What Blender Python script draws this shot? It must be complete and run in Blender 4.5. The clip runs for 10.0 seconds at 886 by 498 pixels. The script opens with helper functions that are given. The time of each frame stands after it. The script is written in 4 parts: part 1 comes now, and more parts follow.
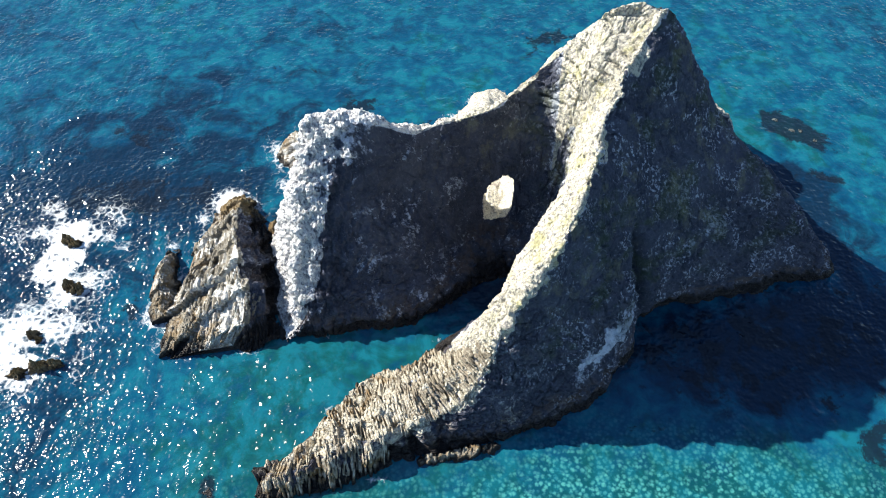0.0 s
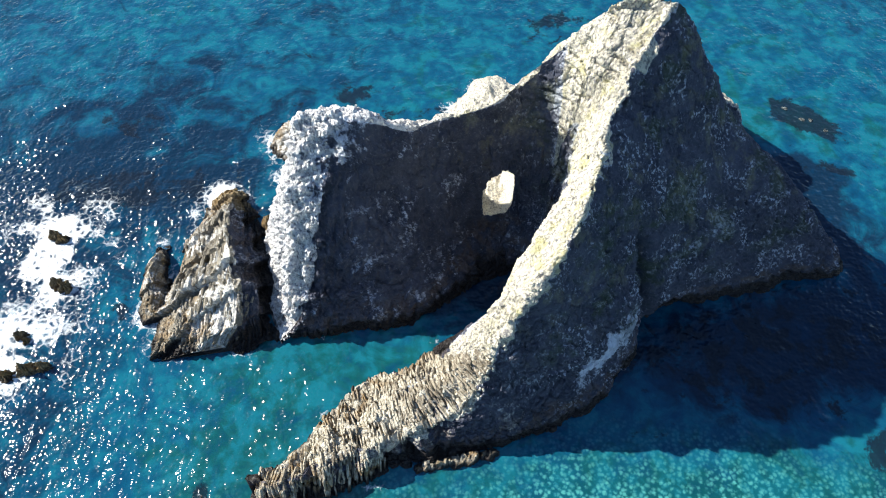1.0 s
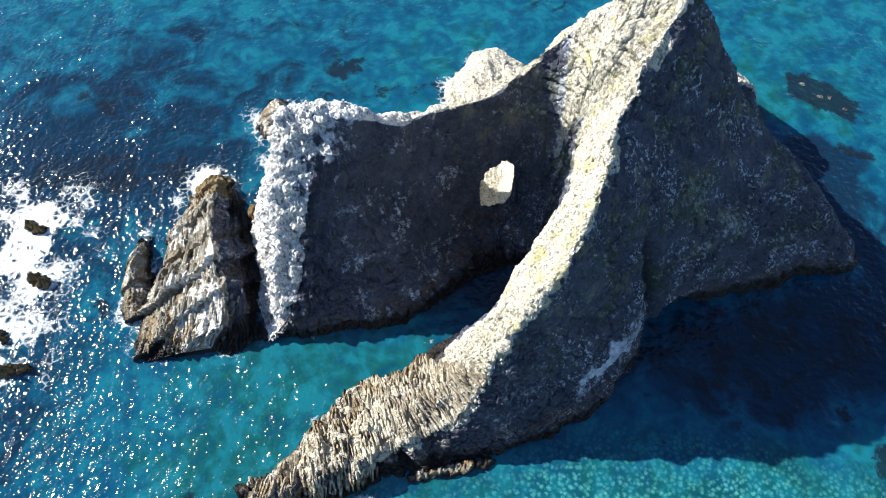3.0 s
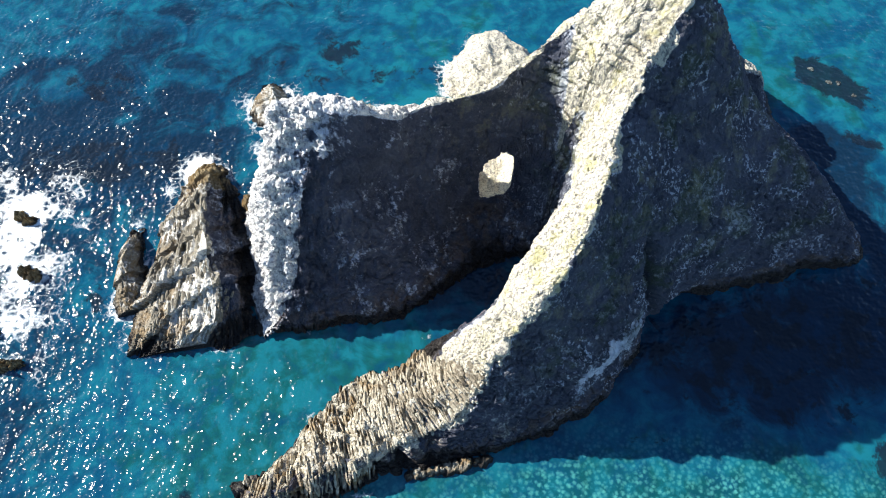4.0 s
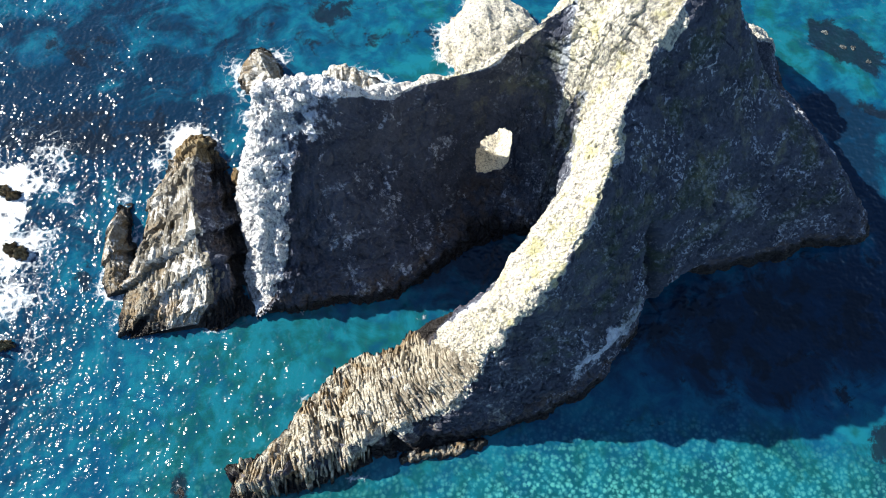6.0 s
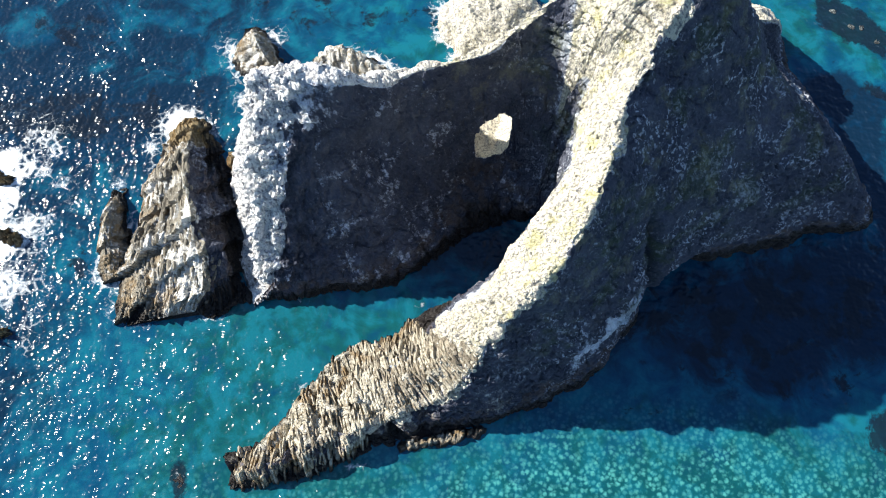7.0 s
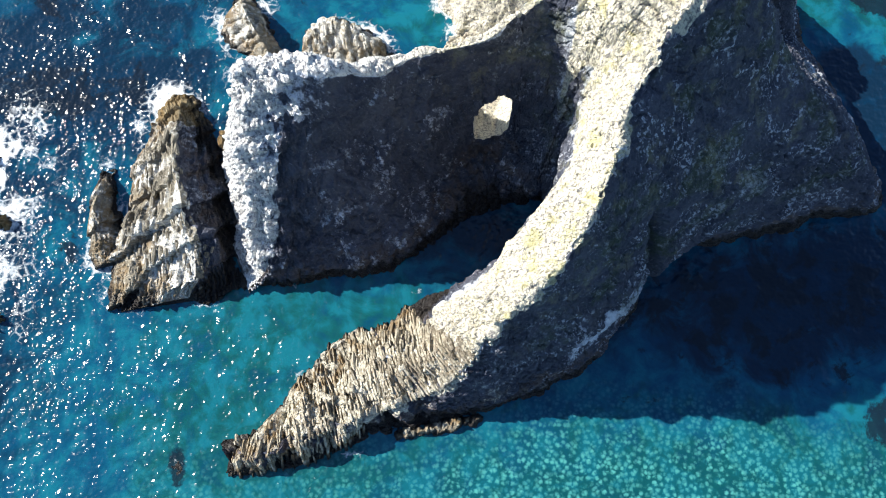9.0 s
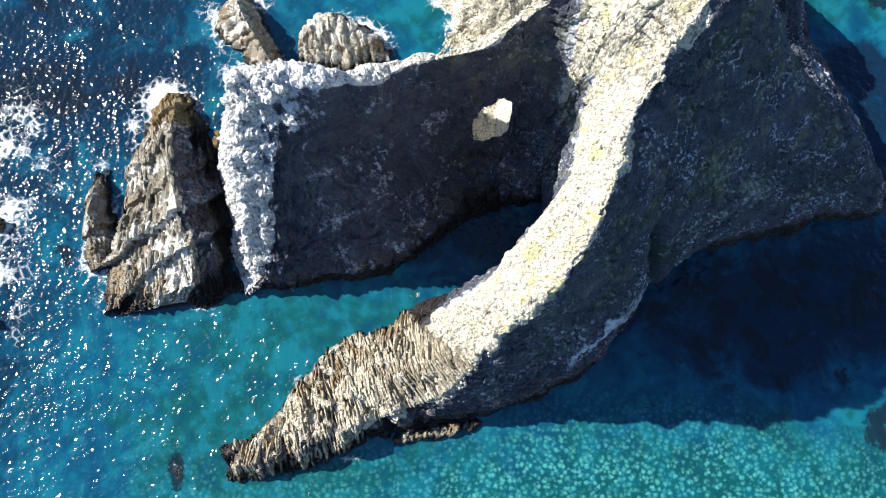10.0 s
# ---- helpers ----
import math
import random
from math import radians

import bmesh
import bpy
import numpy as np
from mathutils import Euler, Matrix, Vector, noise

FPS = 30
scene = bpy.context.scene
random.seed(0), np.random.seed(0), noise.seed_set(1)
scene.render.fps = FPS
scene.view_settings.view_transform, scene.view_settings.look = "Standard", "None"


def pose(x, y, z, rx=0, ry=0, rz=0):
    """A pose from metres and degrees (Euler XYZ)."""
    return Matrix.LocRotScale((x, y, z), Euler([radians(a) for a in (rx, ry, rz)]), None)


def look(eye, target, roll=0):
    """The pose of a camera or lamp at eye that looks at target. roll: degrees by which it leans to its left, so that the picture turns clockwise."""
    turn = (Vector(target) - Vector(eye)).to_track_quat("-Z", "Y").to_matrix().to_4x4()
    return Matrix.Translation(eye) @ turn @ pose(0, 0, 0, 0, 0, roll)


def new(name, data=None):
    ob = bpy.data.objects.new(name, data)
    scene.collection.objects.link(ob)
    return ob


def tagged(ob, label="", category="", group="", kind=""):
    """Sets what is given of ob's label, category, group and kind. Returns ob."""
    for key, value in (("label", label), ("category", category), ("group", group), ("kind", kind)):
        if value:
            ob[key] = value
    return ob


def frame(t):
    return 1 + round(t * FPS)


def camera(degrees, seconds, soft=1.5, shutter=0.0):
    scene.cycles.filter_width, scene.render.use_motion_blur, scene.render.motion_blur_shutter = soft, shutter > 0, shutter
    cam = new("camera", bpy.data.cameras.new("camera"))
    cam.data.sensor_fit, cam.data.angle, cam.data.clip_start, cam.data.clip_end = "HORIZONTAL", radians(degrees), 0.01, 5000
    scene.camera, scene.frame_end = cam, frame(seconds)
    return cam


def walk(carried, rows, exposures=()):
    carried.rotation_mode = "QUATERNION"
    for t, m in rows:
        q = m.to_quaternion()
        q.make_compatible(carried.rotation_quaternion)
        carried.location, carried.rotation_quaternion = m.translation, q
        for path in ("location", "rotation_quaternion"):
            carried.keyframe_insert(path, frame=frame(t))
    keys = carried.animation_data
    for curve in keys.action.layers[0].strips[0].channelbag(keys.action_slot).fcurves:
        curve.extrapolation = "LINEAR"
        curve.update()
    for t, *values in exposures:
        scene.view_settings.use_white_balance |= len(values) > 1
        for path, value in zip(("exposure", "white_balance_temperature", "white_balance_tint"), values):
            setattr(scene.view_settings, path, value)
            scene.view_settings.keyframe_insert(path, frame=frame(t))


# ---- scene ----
cam = camera(64.3, 10.0, soft=1.1)
METRES, EYE, TILT, LEAN, TURN = 50.0, 115.0, -53.0, 0.0, 0.0
ROWS = [
    (0.0, 0.0, 0.0, 0.0, 0.0, 0.0, 0.0),
    (0.5, 0.0042, 0.0412, 0.054, 0.02, -1.23, -0.01),
    (1.0, 0.0076, 0.0821, 0.1084, 0.01, -2.51, -0.03),
    (1.5, 0.0126, 0.1215, 0.1597, 0.04, -3.74, -0.06),
    (2.0, 0.0168, 0.159, 0.2098, 0.05, -4.99, -0.09),
    (2.5, 0.0229, 0.1941, 0.258, 0.09, -6.25, -0.1),
    (4.0, 0.0355, 0.2903, 0.3898, 0.11, -10.24, -0.17),
    (4.5, 0.0404, 0.3157, 0.4224, 0.14, -11.45, -0.22),
    (5.0, 0.0449, 0.339, 0.4571, 0.16, -12.76, -0.23),
    (6.5, 0.0525, 0.4045, 0.5493, 0.13, -16.78, -0.28),
    (7.0, 0.0543, 0.4262, 0.5769, 0.13, -18.09, -0.3),
    (7.5, 0.0597, 0.4477, 0.6041, 0.22, -19.33, -0.32),
    (8.0, 0.062, 0.4707, 0.633, 0.24, -20.52, -0.34),
    (8.5, 0.0651, 0.4964, 0.6669, 0.27, -21.78, -0.33),
    (9.0, 0.0687, 0.5283, 0.7092, 0.32, -23.15, -0.34),
    (9.5, 0.0692, 0.5597, 0.7504, 0.29, -24.33, -0.38),
    (10.0, 0.0737, 0.5948, 0.7995, 0.37, -25.57, -0.35),
]
walk(cam, [(t, pose(0, 0, EYE, TILT, LEAN, TURN) @ pose(METRES * x, METRES * y, METRES * z, 90 + pitch, roll, yaw)) for t, x, y, z, yaw, pitch, roll in ROWS])
scene.view_settings.exposure = 1.05

# ---- light ----
SUN_EL, SUN_AZ = 34.4, -70.0          # azimuth from +y towards +x
world = bpy.data.worlds.new("sky")
scene.world = world
world.use_nodes = True
wn = world.node_tree.nodes
sky = wn.new("ShaderNodeTexSky")
sky.sky_type = "NISHITA"
sky.sun_disc = False
sky.dust_density, sky.ozone_density = 0.2, 4.0
sky.sun_elevation, sky.sun_rotation = radians(SUN_EL), radians(SUN_AZ)
wn["Background"].inputs["Strength"].default_value = 0.085
world.node_tree.links.new(sky.outputs[0], wn["Background"].inputs["Color"])

sun_dir = Vector((math.sin(radians(SUN_AZ)) * math.cos(radians(SUN_EL)),
                  math.cos(radians(SUN_AZ)) * math.cos(radians(SUN_EL)), math.sin(radians(SUN_EL))))
sun = new("sun", bpy.data.lights.new("sun", "SUN"))
sun.data.energy, sun.data.angle, sun.data.color = 5.0, radians(0.53), (1.0, 0.95, 0.86)
sun.matrix_world = look((0, 0, 0), -sun_dir)
sun.location = sun_dir * 400


# ---- materials ----
class Net:
    """A small wrapper to write node trees briefly."""

    def __init__(self, name):
        self.mat = bpy.data.materials.new(name)
        self.mat.use_nodes = True
        self.tree = self.mat.node_tree
        self.bsdf = self.tree.nodes["Principled BSDF"]

    def put(self, socket, value):
        if isinstance(value, bpy.types.NodeSocket):
            self.tree.links.new(value, socket)
        elif value is not None:
            if isinstance(value, (tuple, list)) and len(value) == 3 and len(socket.default_value) == 4:
                value = (*value, 1.0)
            socket.default_value = value

    def node(self, kind, **values):
        n = self.tree.nodes.new(kind)
        for key, value in values.items():
            self.put(n.inputs[key.replace("_", " ")], value)
        return n

    def pos(self, scale=(1, 1, 1)):
        g = self.node("ShaderNodeNewGeometry")
        m = self.node("ShaderNodeMapping", Vector=g.outputs["Position"], Scale=scale)
        return m.outputs[0]

    def noise(self, size, detail=5, rough=0.55, vec=None, distort=0.0):
        n = self.node("ShaderNodeTexNoise", Vector=vec or self.pos(), Scale=1.0 / size, Detail=detail, Roughness=rough, Distortion=distort)
        return n.outputs["Fac"]

    def voronoi(self, size, feature="F1", vec=None, out="Distance", rand=1.0):
        n = self.tree.nodes.new("ShaderNodeTexVoronoi")
        n.feature = feature
        self.put(n.inputs["Vector"], vec or self.pos())
        n.inputs["Scale"].default_value = 1.0 / size
        n.inputs["Randomness"].default_value = rand
        return n.outputs[out]

    def ramp(self, value, lo, hi, smooth=True):
        n = self.tree.nodes.new("ShaderNodeMapRange")
        n.interpolation_type = "SMOOTHSTEP" if smooth else "LINEAR"
        self.put(n.inputs["Value"], value)
        n.inputs["From Min"].default_value, n.inputs["From Max"].default_value = lo, hi
        return n.outputs[0]

    def math(self, op, a, b=None):
        n = self.tree.nodes.new("ShaderNodeMath")
        n.operation = op
        self.put(n.inputs[0], a)
        self.put(n.inputs[1], b)
        return n.outputs[0]

    def mix(self, fac, a, b, blend="MIX"):
        n = self.tree.nodes.new("ShaderNodeMix")
        n.data_type, n.blend_type = "RGBA", blend
        self.put(n.inputs[0], fac)
        self.put(n.inputs[6], a)
        self.put(n.inputs[7], b)
        return n.outputs[2]

    def attr(self, name):
        n = self.tree.nodes.new("ShaderNodeAttribute")
        n.attribute_name = name
        return n.outputs["Fac"]

    def bump(self, height, strength, distance, normal=None):
        n = self.node("ShaderNodeBump", Height=height, Strength=strength, Distance=distance)
        if normal:
            self.put(n.inputs["Normal"], normal)
        return n.outputs[0]

    def done(self, color, rough, normal=None, spec=None):
        self.put(self.bsdf.inputs["Base Color"], color)
        self.put(self.bsdf.inputs["Roughness"], rough)
        if normal:
            self.put(self.bsdf.inputs["Normal"], normal)
        if spec is not None:
            self.put(self.bsdf.inputs["Specular IOR Level"], spec)
        return self.mat


def rock_material(name, dark, mid, pale, guano, lichen, wet_top=1.6, orange=0.5, bare=0.0, cold=None):
    n = Net(name)
    place = n.node("ShaderNodeSeparateXYZ", Vector=n.node("ShaderNodeNewGeometry").outputs["Position"])
    z = place.outputs["Z"]
    up = n.node("ShaderNodeSeparateXYZ", Vector=n.node("ShaderNodeNewGeometry").outputs["Normal"]).outputs["Z"]
    sun_crust = n.attr("sun_crust")
    grain = n.noise(0.45, 8, 0.7)
    patch = n.noise(6.0, 6, 0.6)
    streak = n.noise(0.85, 7, 0.68, n.pos((1, 1, 0.5)))
    col = n.mix(n.ramp(patch, 0.35, 0.65), dark, mid)
    col = n.mix(n.ramp(grain, 0.5, 0.78), col, pale)
    # cold: droppings on shaded faces painted bluish, as skylight would tint them
    if cold:
        guano = n.mix(n.ramp(n.math("ADD", place.outputs["X"], n.math("SUBTRACT", n.math("MULTIPLY", n.noise(5.0, 3), 8.0), n.math("MULTIPLY", n.math("SUBTRACT", n.math("MINIMUM", place.outputs["Y"], 62.0), 62.0), 3.0))), -8.0, 10.0), (0.76, 0.755, 0.73), guano)
        guano = n.mix(n.math("MAXIMUM", n.ramp(sun_crust, 0.46, 0.64), n.ramp(place.outputs["Y"], 53.0, 47.0)), cold, guano)
        wash = n.attr("wash")
        guano = n.mix(n.ramp(wash, 0.05, 0.3), guano, cold)
    # droppings and pale crust: specks and streaks on the shaded faces, near closed where it paints the sunlit sides
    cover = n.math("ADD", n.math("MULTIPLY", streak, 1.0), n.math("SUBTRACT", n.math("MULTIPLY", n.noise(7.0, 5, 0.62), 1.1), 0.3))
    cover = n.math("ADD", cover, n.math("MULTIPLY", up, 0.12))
    cover = n.math("ADD", cover, n.math("MULTIPLY", sun_crust, 0.62))
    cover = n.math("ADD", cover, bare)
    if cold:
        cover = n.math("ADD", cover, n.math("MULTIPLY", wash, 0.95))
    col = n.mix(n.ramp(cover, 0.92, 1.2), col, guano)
    # single droppings in clusters
    dots = n.math("MULTIPLY", n.ramp(n.noise(0.5, 4, 0.6, n.pos((1, 1, 0.6))), 0.52, 0.6), n.math("MULTIPLY", n.ramp(n.noise(5.0, 5, 0.65), 0.48, 0.6), n.ramp(place.outputs["X"], 2.0, 26.0)))
    col = n.mix(n.math("MULTIPLY", dots, 0.65), col, guano)
    damp = n.math("MULTIPLY", n.ramp(n.noise(7.0, 5, 0.6), 0.5, 0.62), n.math("SUBTRACT", 0.6, n.math("MULTIPLY", sun_crust, 0.6)))
    damp = n.math("MULTIPLY", damp, n.ramp(place.outputs["X"], 6.0, 22.0))
    col = n.mix(n.math("MULTIPLY", damp, n.ramp(z, 5.0, 14.0)), col, (0.05, 0.068, 0.03))
    split = n.ramp(n.voronoi(1.1, "DISTANCE_TO_EDGE", n.pos((1, 1, 0.7))), 0.05, 0.0)
    split = n.math("MULTIPLY", split, n.ramp(n.noise(1.7, 3), 0.42, 0.6))
    col = n.mix(n.math("MULTIPLY", split, 0.6), col, mid)
    fleck = n.math("MULTIPLY", n.ramp(n.noise(0.42, 6, 0.7, n.pos((1, 1, 0.45))), 0.53, 0.38), n.math("MULTIPLY", sun_crust, 0.75))
    col = n.mix(fleck, col, mid)
    high = n.math("MULTIPLY", n.ramp(z, 10.0, 24.0), n.ramp(place.outputs["X"], -8.0, 6.0))
    high = n.math("MULTIPLY", high, n.ramp(sun_crust, -0.35, 1.0, False))
    moss = n.math("MULTIPLY", n.ramp(n.noise(3.2, 6, 0.65, n.pos((1, 1, 0.6))), 0.51, 0.67), high)
    col = n.mix(n.math("MULTIPLY", moss, 0.7), col, lichen)
    # tidal band: ochre weed above, dark wet rock below
    edge = n.math("ADD", z, n.math("MULTIPLY", n.noise(2.5, 4), -3.0))
    edge = n.math("ADD", edge, n.math("MULTIPLY", sun_crust, 2.4))
    ochre = n.math("MULTIPLY", n.ramp(edge, wet_top + 2.6, wet_top - 0.6), orange)
    ochre = n.math("MULTIPLY", ochre, n.ramp(n.noise(2.2, 5), 0.42, 0.6))
    col = n.mix(ochre, col, (0.2, 0.12, 0.04))
    wet = n.ramp(edge, wet_top - 0.9, wet_top - 2.2)
    col = n.mix(wet, col, (0.022, 0.019, 0.018))
    crack = n.voronoi(0.7, "DISTANCE_TO_EDGE", n.pos((1, 1, 0.4)))
    height = n.math("ADD", grain, n.math("MULTIPLY", n.ramp(crack, 0.0, 0.1), 0.45))
    normal = n.bump(height, 0.9, 0.3)
    return n.done(col, n.mix(wet, (0.92, 0.92, 0.92), (0.45, 0.45, 0.45)), normal, 0.2)


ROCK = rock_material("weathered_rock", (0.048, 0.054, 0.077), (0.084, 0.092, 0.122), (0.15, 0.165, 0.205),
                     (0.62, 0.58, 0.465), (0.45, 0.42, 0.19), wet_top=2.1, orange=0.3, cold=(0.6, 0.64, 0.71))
COLUMN = rock_material("column_rock", (0.16, 0.135, 0.1), (0.32, 0.275, 0.205), (0.48, 0.435, 0.34),
                       (0.58, 0.54, 0.43), (0.3, 0.27, 0.1), wet_top=1.0, orange=0.7, bare=0.2)
BROWN = rock_material("tawny_rock", (0.15, 0.135, 0.105), (0.3, 0.27, 0.21), (0.43, 0.4, 0.34),
                      (0.7, 0.69, 0.64), (0.2, 0.19, 0.08), orange=0.6, bare=0.07)
OCHRE = rock_material("ochre_rock", (0.12, 0.095, 0.06), (0.28, 0.21, 0.11), (0.4, 0.34, 0.23),
                      (0.52, 0.46, 0.34), (0.3, 0.25, 0.1), wet_top=0.8, orange=0.6, bare=-0.05)
DARK = rock_material("wet_dark_rock", (0.014, 0.016, 0.016), (0.026, 0.027, 0.026), (0.07, 0.068, 0.06),
                     (0.24, 0.27, 0.26), (0.1, 0.1, 0.04), orange=0.0, bare=-0.1)


def water_material():
    n = Net("sea_water")
    depth, foam, kelp_shade = n.attr("depth"), n.attr("foam"), n.attr("kelp_shade")
    shallow, mid, deep = (0.0045, 0.072, 0.077), (0.003, 0.066, 0.127), (0.0035, 0.0185, 0.042)
    big = n.noise(8.0, 8, 0.64, distort=0.8)
    d = n.math("ADD", depth, n.math("MULTIPLY", n.math("SUBTRACT", big, 0.5), 1.5))
    col = n.mix(n.ramp(d, 0.1, 0.5), shallow, mid)
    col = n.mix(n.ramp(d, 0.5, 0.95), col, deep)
    mottle = n.math("ADD", n.math("MULTIPLY", n.noise(6.0, 8, 0.68, distort=0.5), 0.8), n.math("MULTIPLY", n.voronoi(2.0, "SMOOTH_F1"), 0.2))
    lit_bed = n.math("MULTIPLY", n.ramp(mottle, 0.54, 0.38), n.ramp(d, 0.9, 0.4))
    col = n.mix(n.math("MULTIPLY", lit_bed, 0.75), col, (0.007, 0.137, 0.188))
    col = n.mix(n.math("MULTIPLY", n.ramp(mottle, 0.5, 0.64), 0.5), col, (0.001, 0.034, 0.085))
    # pale boulders on the bed where it is shallow
    warp = n.noise(4.0, 3)
    shake = n.node("ShaderNodeTexNoise", Vector=n.pos(), Scale=0.9, Detail=3.0).outputs["Color"]
    bent = n.mix(1.0, n.pos(), n.mix(0.6, (0, 0, 0), shake), "ADD")
    stones = n.math("ADD", n.voronoi(0.78, "F1", vec=bent), n.math("MULTIPLY", n.math("SUBTRACT", n.noise(0.35, 3), 0.5), 0.7))
    tone = n.voronoi(0.78, out="Color", vec=bent)
    clear = n.attr("boulders")
    pale = n.math("MULTIPLY", n.ramp(stones, 0.66, 0.1), n.math("MULTIPLY", clear, n.ramp(n.math("ADD", warp, n.math("MULTIPLY", tone, 0.6)), 0.25, 1.05)))
    col = n.mix(pale, col, (0.065, 0.31, 0.29))
    gap = n.math("MULTIPLY", n.ramp(stones, 0.4, 0.75), n.math("MULTIPLY", clear, 0.6))
    col = n.mix(gap, col, (0.003, 0.06, 0.07))
    # weed patches, and shadow darkening carried in the same mask
    weed = n.ramp(n.math("ADD", kelp_shade, n.math("MULTIPLY", n.math("SUBTRACT", n.noise(5.0, 8, 0.66, distort=0.4), 0.5), 2.3)), 0.42, 0.66)
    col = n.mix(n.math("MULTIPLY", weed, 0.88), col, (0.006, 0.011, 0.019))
    lace = n.voronoi(1.5, "DISTANCE_TO_EDGE")
    froth = n.math("ADD", n.math("MULTIPLY", n.noise(1.1, 9, 0.78, distort=2.2), 0.9), n.math("MULTIPLY", n.noise(5.0, 5, 0.65, distort=1.0), 0.6))
    froth = n.math("SUBTRACT", froth, n.math("MULTIPLY", lace, 0.8))
    white = n.ramp(n.math("ADD", froth, n.math("MULTIPLY", foam, 0.76)), 1.0, 1.36)
    white = n.math("MULTIPLY", white, n.ramp(foam, 0.03, 0.3))
    col = n.mix(white, col, (0.72, 0.76, 0.77))
    chop = n.noise(1.3, 1, 0.5)
    swell = n.noise(6.0, 1, 0.5)
    gust = n.math("ADD", 0.55, n.math("MULTIPLY", n.ramp(n.noise(14.0, 4, 0.6), 0.35, 0.68), 0.75))
    height = n.math("ADD", n.math("MULTIPLY", chop, gust), n.math("MULTIPLY", swell, 0.9))
    height = n.math("MULTIPLY", height, n.math("ADD", 1.0, n.math("MULTIPLY", n.attr("windward"), 0.85)))
    normal = n.bump(height, 1.0, 0.4)
    # light comes back out of the water's body; the surface only mirrors
    n.put(n.bsdf.inputs["Coat Weight"], n.math("SUBTRACT", 1.0, white))
    n.put(n.bsdf.inputs["Coat Roughness"], 0.13)
    n.put(n.bsdf.inputs["Coat IOR"], 1.36)
    n.put(n.bsdf.inputs["Coat Normal"], normal)
    return n.done(col, 0.9, None, 0.0)


WATER = water_material()


# ---- noise in numbers ----
def lattice(i, j, k, seed):
    h = (i * 374761393 + j * 668265263 + k * 2147483647 + seed * 1274126177) & 0xFFFFFFFF
    h = ((h ^ (h >> 13)) * 1274126177) & 0xFFFFFFFF
    h = ((h ^ (h >> 16)) * 2246822519) & 0xFFFFFFFF
    return ((h ^ (h >> 15)) & 0xFFFF) / 32767.5 - 1.0


def value_noise(p, size, seed=0):
    q = p / size
    i = np.floor(q).astype(np.int64)
    f = q - i
    f = f * f * (3 - 2 * f)
    out = 0.0
    for a in (0, 1):
        for b in (0, 1):
            for c in (0, 1):
                w = (f[..., 0] if a else 1 - f[..., 0]) * (f[..., 1] if b else 1 - f[..., 1]) * (f[..., 2] if c else 1 - f[..., 2])
                out = out + w * lattice(i[..., 0] + a, i[..., 1] + b, i[..., 2] + c, seed)
    return out


def fbm(p, size, octaves=4, seed=0, gain=0.5):
    return sum(value_noise(p, size / 2 ** o, seed + o) * gain ** o for o in range(octaves))


def blocks(p, size, seed=0):
    """Cells of broken rock: a number for the nearest cell, and how far its edge is (0 at the joint)."""
    q = p / np.asarray(size, float)
    base = np.floor(q).astype(np.int64)
    best, second = np.full(q.shape[:-1], 9.0), np.full(q.shape[:-1], 9.0)
    pick = np.zeros(q.shape[:-1])
    for a in (-1, 0, 1):
        for b in (-1, 0, 1):
            for c in (-1, 0, 1):
                i, j, k = base[..., 0] + a, base[..., 1] + b, base[..., 2] + c
                dx = i + 0.5 + 0.42 * lattice(i, j, k, seed) - q[..., 0]
                dy = j + 0.5 + 0.42 * lattice(i, j, k, seed + 1) - q[..., 1]
                dz = k + 0.5 + 0.42 * lattice(i, j, k, seed + 2) - q[..., 2]
                d = np.sqrt(dx * dx + dy * dy + dz * dz)
                first = d < best
                second = np.where(first, best, np.minimum(second, d))
                pick = np.where(first, lattice(i, j, k, seed + 3), pick)
                best = np.where(first, d, best)
    return pick, second - best


# ---- lofted rock ----
def spline(points, counts):
    """Points through which a smooth line runs, with counts[i] steps in span i. points: n x ... array."""
    p = np.asarray(points, float)
    p = np.concatenate([2 * p[:1] - p[1:2], p, 2 * p[-1:] - p[-2:-1]])
    out = []
    for i, c in enumerate(counts):
        a, b, d, e = p[i], p[i + 1], p[i + 2], p[i + 3]
        t = (np.arange(c) / c).reshape(-1, *([1] * (p.ndim - 1)))
        m0, m1 = (d - a) * 0.42, (e - b) * 0.42
        out.append((2 * t ** 3 - 3 * t ** 2 + 1) * b + (t ** 3 - 2 * t ** 2 + t) * m0 + (-2 * t ** 3 + 3 * t ** 2) * d + (t ** 3 - t ** 2) * m1)
    out.append(p[-2:-1])
    return np.concatenate(out)


def grid_normals(g):
    du = np.gradient(g, axis=0)
    dv = np.gradient(g, axis=1)
    n = np.cross(du, dv)
    return n / np.maximum(np.linalg.norm(n, axis=2, keepdims=True), 1e-9)


def skirt(shore, ridge, depth=6.0, out=2.5):
    away = np.asarray(shore, float) - np.asarray(ridge, float)
    away[:, 2] = 0
    away /= np.maximum(np.linalg.norm(away, axis=1, keepdims=True), 1e-6)
    low = np.asarray(shore, float) + away * out
    low[:, 2] = -depth
    return low


